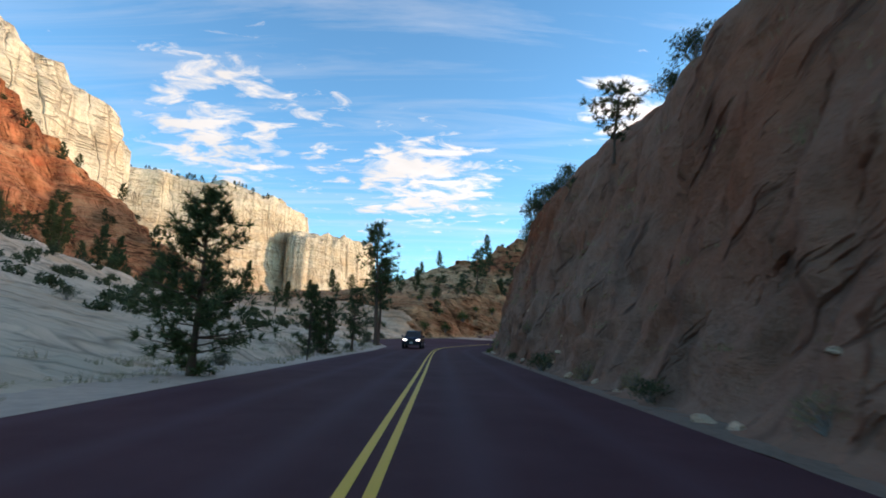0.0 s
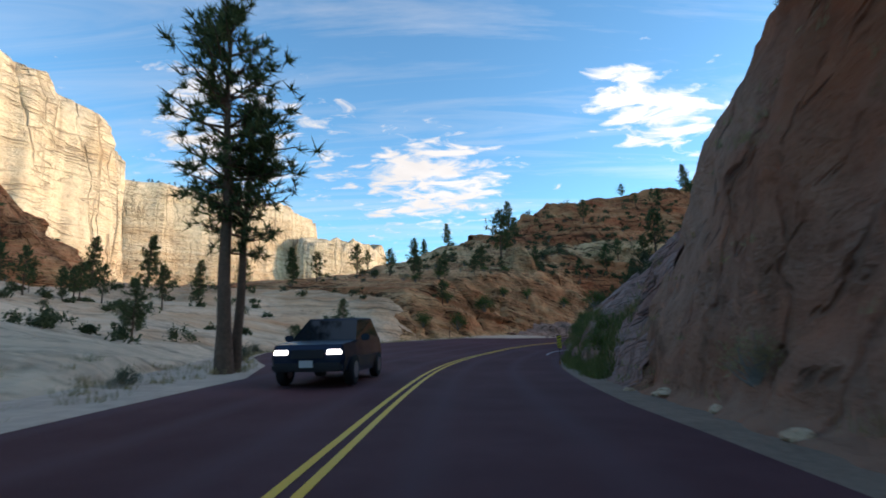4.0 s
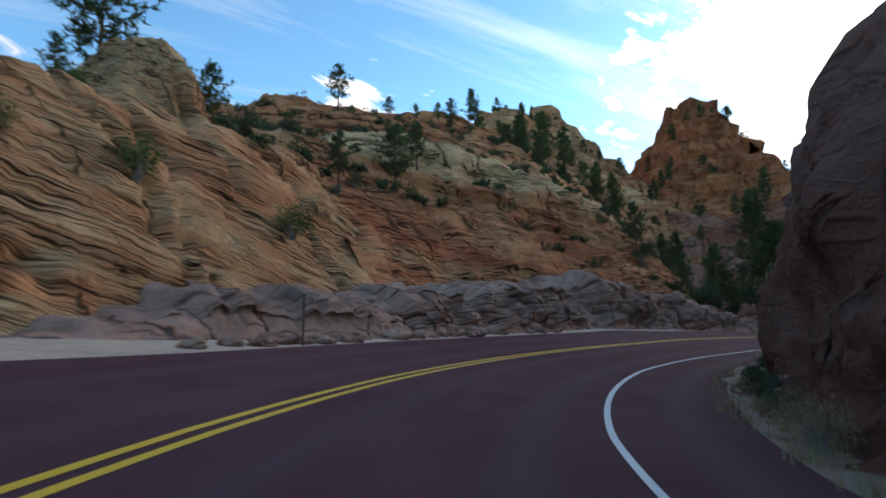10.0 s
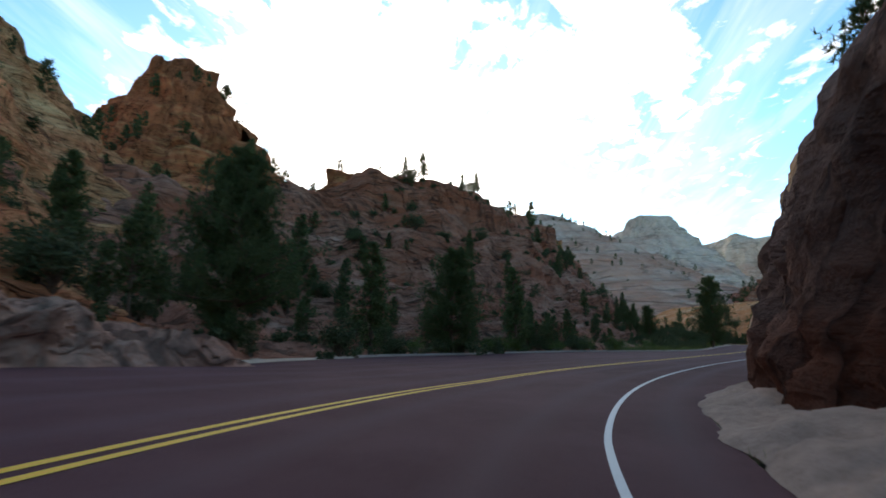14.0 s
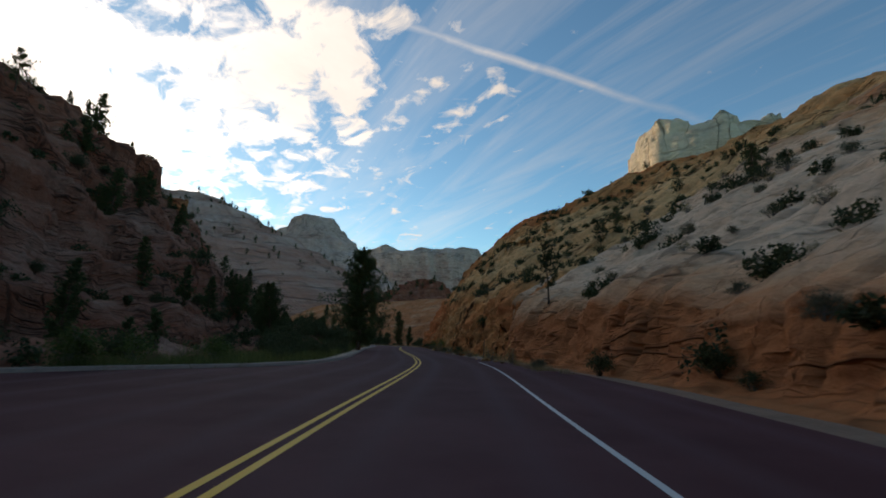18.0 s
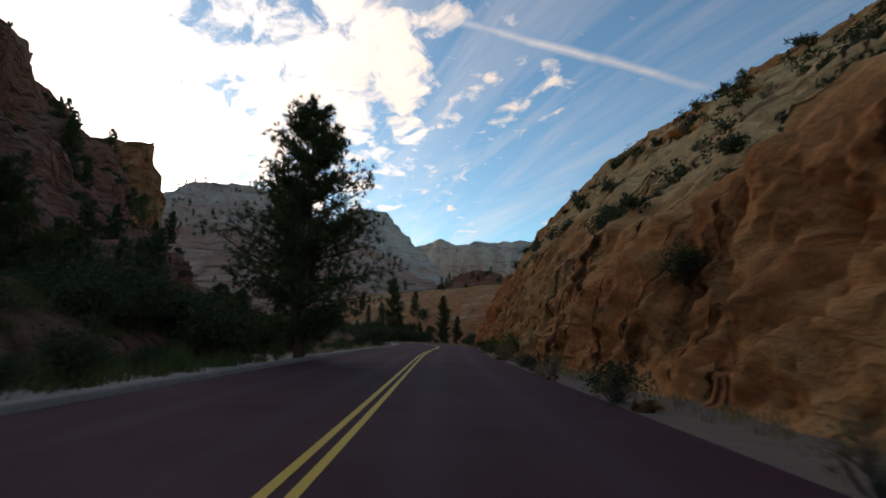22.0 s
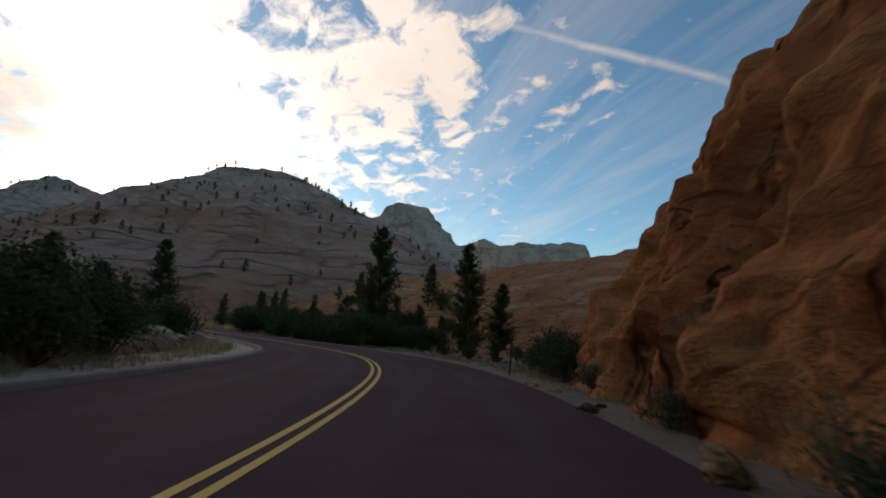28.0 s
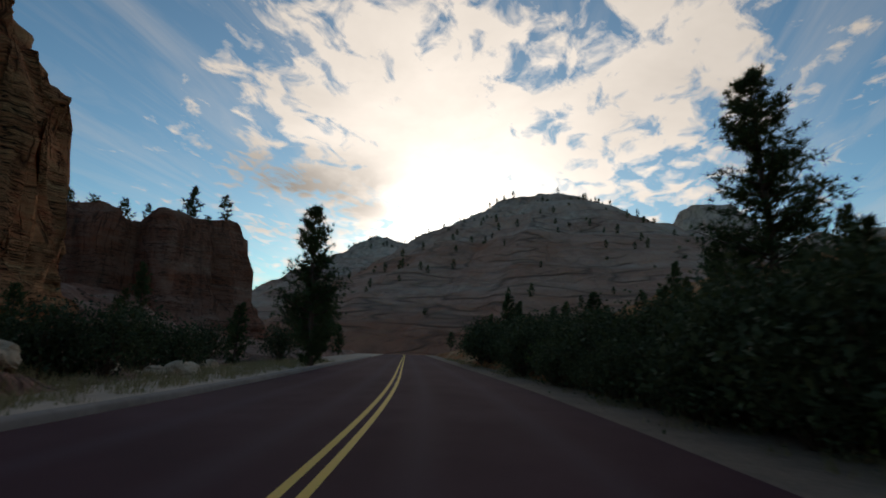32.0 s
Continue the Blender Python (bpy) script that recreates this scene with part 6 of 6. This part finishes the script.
def car():
    ob = thing("suv", "dark blue oncoming sport utility car with lit headlights", "car")
    sec = [(-2.30, 0.42, 0.80, 0.80), (-2.22, 0.36, 0.98, 0.88), (-1.25, 0.30, 1.06, 0.93), (-0.6, 0.28, 1.10, 0.94), (0.9, 0.28, 1.12, 0.94), (2.05, 0.32, 1.12, 0.90), (2.30, 0.42, 0.95, 0.84)]
    vs = []
    for y, z0, z1, w in sec:
        zc = (z0 + z1) / 2
        vs += [(-w * 0.94, y, z0), (-w, y, zc), (-w * 0.92, y, z1), (w * 0.92, y, z1), (w, y, zc), (w * 0.94, y, z0)]
    fs = [(i * 6 + k, i * 6 + (k + 1) % 6, (i + 1) * 6 + (k + 1) % 6, (i + 1) * 6 + k) for i in range(len(sec) - 1) for k in range(6)]
    fs += [(0, 1, 4, 5), (1, 2, 3, 4), (36, 37, 40, 41), (37, 38, 39, 40)]
    part("body", mesh_from("body", vs, np.array(fs), CAR_PAINT, False), ob)
    cab = [(-1.05, 1.08, 0.84), (-0.25, 1.62, 0.68), (1.5, 1.68, 0.68), (2.15, 1.12, 0.80)]
    vs = [p for y, z, w in cab for p in ((-w, y, z), (w, y, z))] + [(-0.86, -1.05, 1.07), (0.86, -1.05, 1.07), (-0.84, 2.15, 1.10), (0.84, 2.15, 1.10)]
    part("windscreen", mesh_from("windscreen", [vs[0], vs[1], vs[3], vs[2]], np.array([(0, 1, 2, 3)]), CAR_GLASS, False), ob)
    part("rear_window", mesh_from("rear_window", [vs[4], vs[5], vs[7], vs[6]], np.array([(0, 1, 2, 3)]), CAR_GLASS, False), ob)
    part("roof", mesh_from("roof", [vs[2], vs[3], vs[5], vs[4], (-0.66, -0.2, 1.66), (0.66, -0.2, 1.66), (0.66, 1.45, 1.72), (-0.66, 1.45, 1.72)],
                           np.array([(4, 5, 6, 7), (0, 1, 5, 4), (1, 2, 6, 5), (2, 3, 7, 6), (3, 0, 4, 7)]), CAR_PAINT, False), ob)
    for k in (-1, 1):
        part("side_window", mesh_from("side_window", [(k * 0.84, -1.05, 1.08), (k * 0.68, -0.25, 1.62), (k * 0.68, 1.5, 1.68), (k * 0.80, 2.15, 1.12)], np.array([(0, 1, 2, 3)]), CAR_GLASS, False), ob)
        part("mirror", box_mesh("mirror", 0.22, 0.12, 0.16, CAR_PAINT, 0.03, (k * 1.02, -0.75, 1.06)), ob)
        part("headlight", box_mesh("headlight", 0.36, 0.10, 0.14, LAMP, 0.03, (k * 0.62, -2.27, 0.72)), ob, "lit white headlight")
        for y in (-1.45, 1.40):
            wheel = part("tyre", round_mesh("tyre", 0.36, 0.24, RUBBER, "X", (k * 0.83, y, 0.36), 28), ob)
            part("rim", round_mesh("rim", 0.23, 0.25, ALLOY, "X", (k * 0.835, y, 0.36), 16), wheel)
    part("grille", box_mesh("grille", 0.80, 0.06, 0.20, BLACK_TRIM, 0.015, (0, -2.31, 0.66)), ob)
    part("bumper", box_mesh("bumper", 1.66, 0.16, 0.20, BLACK_TRIM, 0.05, (0, -2.30, 0.36)), ob)
    part("number_plate", box_mesh("number_plate", 0.32, 0.02, 0.16, PLATE, 0.004, (0, -2.395, 0.46)), ob)
    return ob


def facing(s):
    """The bearing, in degrees, of the road's forward way at s."""
    a, b = lay(s - 0.5, 0), lay(s + 0.5, 0)
    return math.degrees(math.atan2(b[1] - a[1], b[0] - a[0])) - 90


suv = car()
p = lay(51.8, -2.3)
suv.matrix_basis = pose(p[0], p[1], p[2] + 0.004, 0, 0, facing(51.8))


def marker_sign():
    ob = thing("object_marker_sign", "yellow and black striped object marker on a post", "road sign")
    part("post", box_mesh("post", 0.06, 0.05, 1.25, STEEL, 0.006), ob)
    panel = part("panel", box_mesh("panel", 0.32, 0.012, 0.92, SIGN_YELLOW, 0.003, (0, -0.035, 0.62)), ob, "yellow reflective panel")
    for i in range(5):
        z = 0.62 + 0.02 + i * 0.20
        lo, hi = max(z, 0.625), min(z + 0.10, 1.535)
        quad = [(-0.155, -0.045, lo + 0.0), (0.155, -0.045, min(lo + 0.12, 1.535)), (0.155, -0.045, min(hi + 0.12, 1.535)), (-0.155, -0.045, hi)]
        part("stripe", mesh_from("stripe", quad, np.array([(0, 1, 2, 3)]), SIGN_BLACK, False), panel, "black diagonal stripe")
    return ob


sign = marker_sign()
q = spot(78.5, 4.6, 0.1)
sign.matrix_basis = pose(q.x, q.y, q.z, 0, 0, facing(75.0))


def post_thing():
    ob = thing("marker_post", "thin rusty steel marker post beside the road", "post", "marker posts")
    part("shaft", box_mesh("shaft", 0.05, 0.04, 1.45, STEEL, 0.005), ob)
    part("cap", box_mesh("cap", 0.07, 0.06, 0.04, STEEL, 0.008, (0, 0, 1.45)), ob)
    return ob


POST = post_thing()
for i, (s, n) in enumerate(((107.5, -4.5), (208.0, 4.9), (283.0, 4.9), (24.0, -5.4), (93.0, -9.4))):
    q = spot(s, n, 0.12)
    m = pose(q.x, q.y, q.z, 0, 1.5, facing(s))
    if i:
        copy_thing(POST, m)
    else:
        POST.matrix_basis = m


def boulder(size, seed, mat):
    bm = bmesh.new()
    bmesh.ops.create_icosphere(bm, subdivisions=3, radius=1.0)
    co = np.array([v.co[:] for v in bm.verts])
    cut = np.round(fbm(co[:, 0] * 1.3 + seed, co[:, 1] * 1.3, co[:, 2] * 1.3, 2, seed) * 3) / 3
    f = 1 + 0.30 * cut + 0.08 * fbm(co[:, 0] * 4, co[:, 1] * 4, co[:, 2] * 4, 2, seed + 1)
    for v, k in zip(bm.verts, f):
        v.co = Vector((v.co.x * k * size, v.co.y * k * size * 0.8, max(v.co.z, -0.55) * k * size * 0.6))
    me = bpy.data.meshes.new("boulder")
    bm.to_mesh(me)
    bm.free()
    a = me.attributes.new("redness", "FLOAT", "POINT")
    a.data.foreach_set("value", np.full(len(me.vertices), 0.3, np.float32))
    for key, axis in (("bed", 2), ("along", 0)):
        me.attributes.new(key, "FLOAT", "POINT").data.foreach_set("value", np.array([v.co[axis] for v in me.vertices], np.float32))
    me.materials.append(mat)
    return me


STONES = [(boulder(0.28, 3, PURPLE), "broken purple sandstone block below the ledge"), (boulder(0.22, 5, CREAM), "pale fallen sandstone block beside the road"),
          (boulder(0.30, 8, ORANGE), "orange fallen sandstone block below the cut")]


def stone(k, s, n, size):
    ob = new("boulder", STONES[k][0])
    q = spot(s, n, 0.03)
    ob.matrix_basis = pose(q.x, q.y, q.z + 0.05 * size, rng.uniform(-12, 12), rng.uniform(-12, 12), rng.uniform(0, 360)) @ Matrix.Diagonal((size, size, size, 1))
    return tagged(ob, STONES[k][1], "boulder", "fallen stones")


for i in range(46):
    stone(0, rng.uniform(102, 124), -rng.uniform(4.6, 5.6), rng.uniform(0.5, 1.9))
for i in range(26):
    stone(1, rng.uniform(-5, 52), rng.uniform(4.75, 5.3), rng.uniform(0.3, 0.8))
for i in range(20):
    stone(0, rng.uniform(100, 140), rng.uniform(5.6, 6.6), rng.uniform(0.25, 0.7))
for i in range(34):
    stone(2, rng.uniform(200, 280), rng.uniform(4.3, 5.0), rng.uniform(0.3, 1.0))
for s, n, size in ((242, 18.5, 3.2), (244.5, 17.8, 3.6), (239, 20.0, 3.0), (255, 20.5, 5.0), (258, 20, 4.0), (246.5, 17.2, 2.6)):
    stone(2, s, n, size)
for i in range(46):
    stone(1, rng.uniform(284, 330), -rng.uniform(7.6, 13), rng.uniform(1.4, 3.6))
for i in range(18):
    stone(1, rng.uniform(262, 300), -rng.uniform(8.5, 16), rng.uniform(0.8, 2.4))


def grass_spots(count, s0, s1, n0, n1, seed):
    r = random.Random(seed)
    spots = []
    for _ in range(count):
        s, n = r.uniform(s0, s1), r.uniform(n0, n1)
        spots.append(spot(s, min(n, float(np.interp(s, *zip(*ROAD_LEFT))) - 0.5) if n < 0 else n, 0.02)[:])
    return spots


tussocks("verge_grass", "green and dry grass on the right verge", grass_spots(900, 54, 80, 5.2, 6.8, 1), 0.45, GRASS, 21)
tussocks("dry_verge_grass", "sparse dry grass along the dirt berm", grass_spots(700, -20, 95, -9.5, -5.6, 2), 0.25, STRAW, 22)
tussocks("cut_foot_grass", "sparse dry grass at the foot of the cut", grass_spots(700, -10, 140, 5.3, 6.9, 3), 0.22, STRAW, 23)
tussocks("ravine_grass", "green grass beside the kerb", grass_spots(1500, 186, 230, -10.5, -5.6, 4), 0.55, GRASS, 24)
tussocks("wash_grass", "golden dry grass beside the kerb", grass_spots(1600, 236, 345, -9.5, -5.6, 5), 0.35, STRAW, 25)
tussocks("orange_foot_grass", "dry grass and herbs below the orange cut", grass_spots(380, 192, 286, 5.3, 6.6, 6), 0.28, STRAW, 26)
tussocks("right_verge_grass", "dry grass below the roadside trees", grass_spots(900, 282, 372, 5.2, 9.0, 7), 0.25, STRAW, 27)
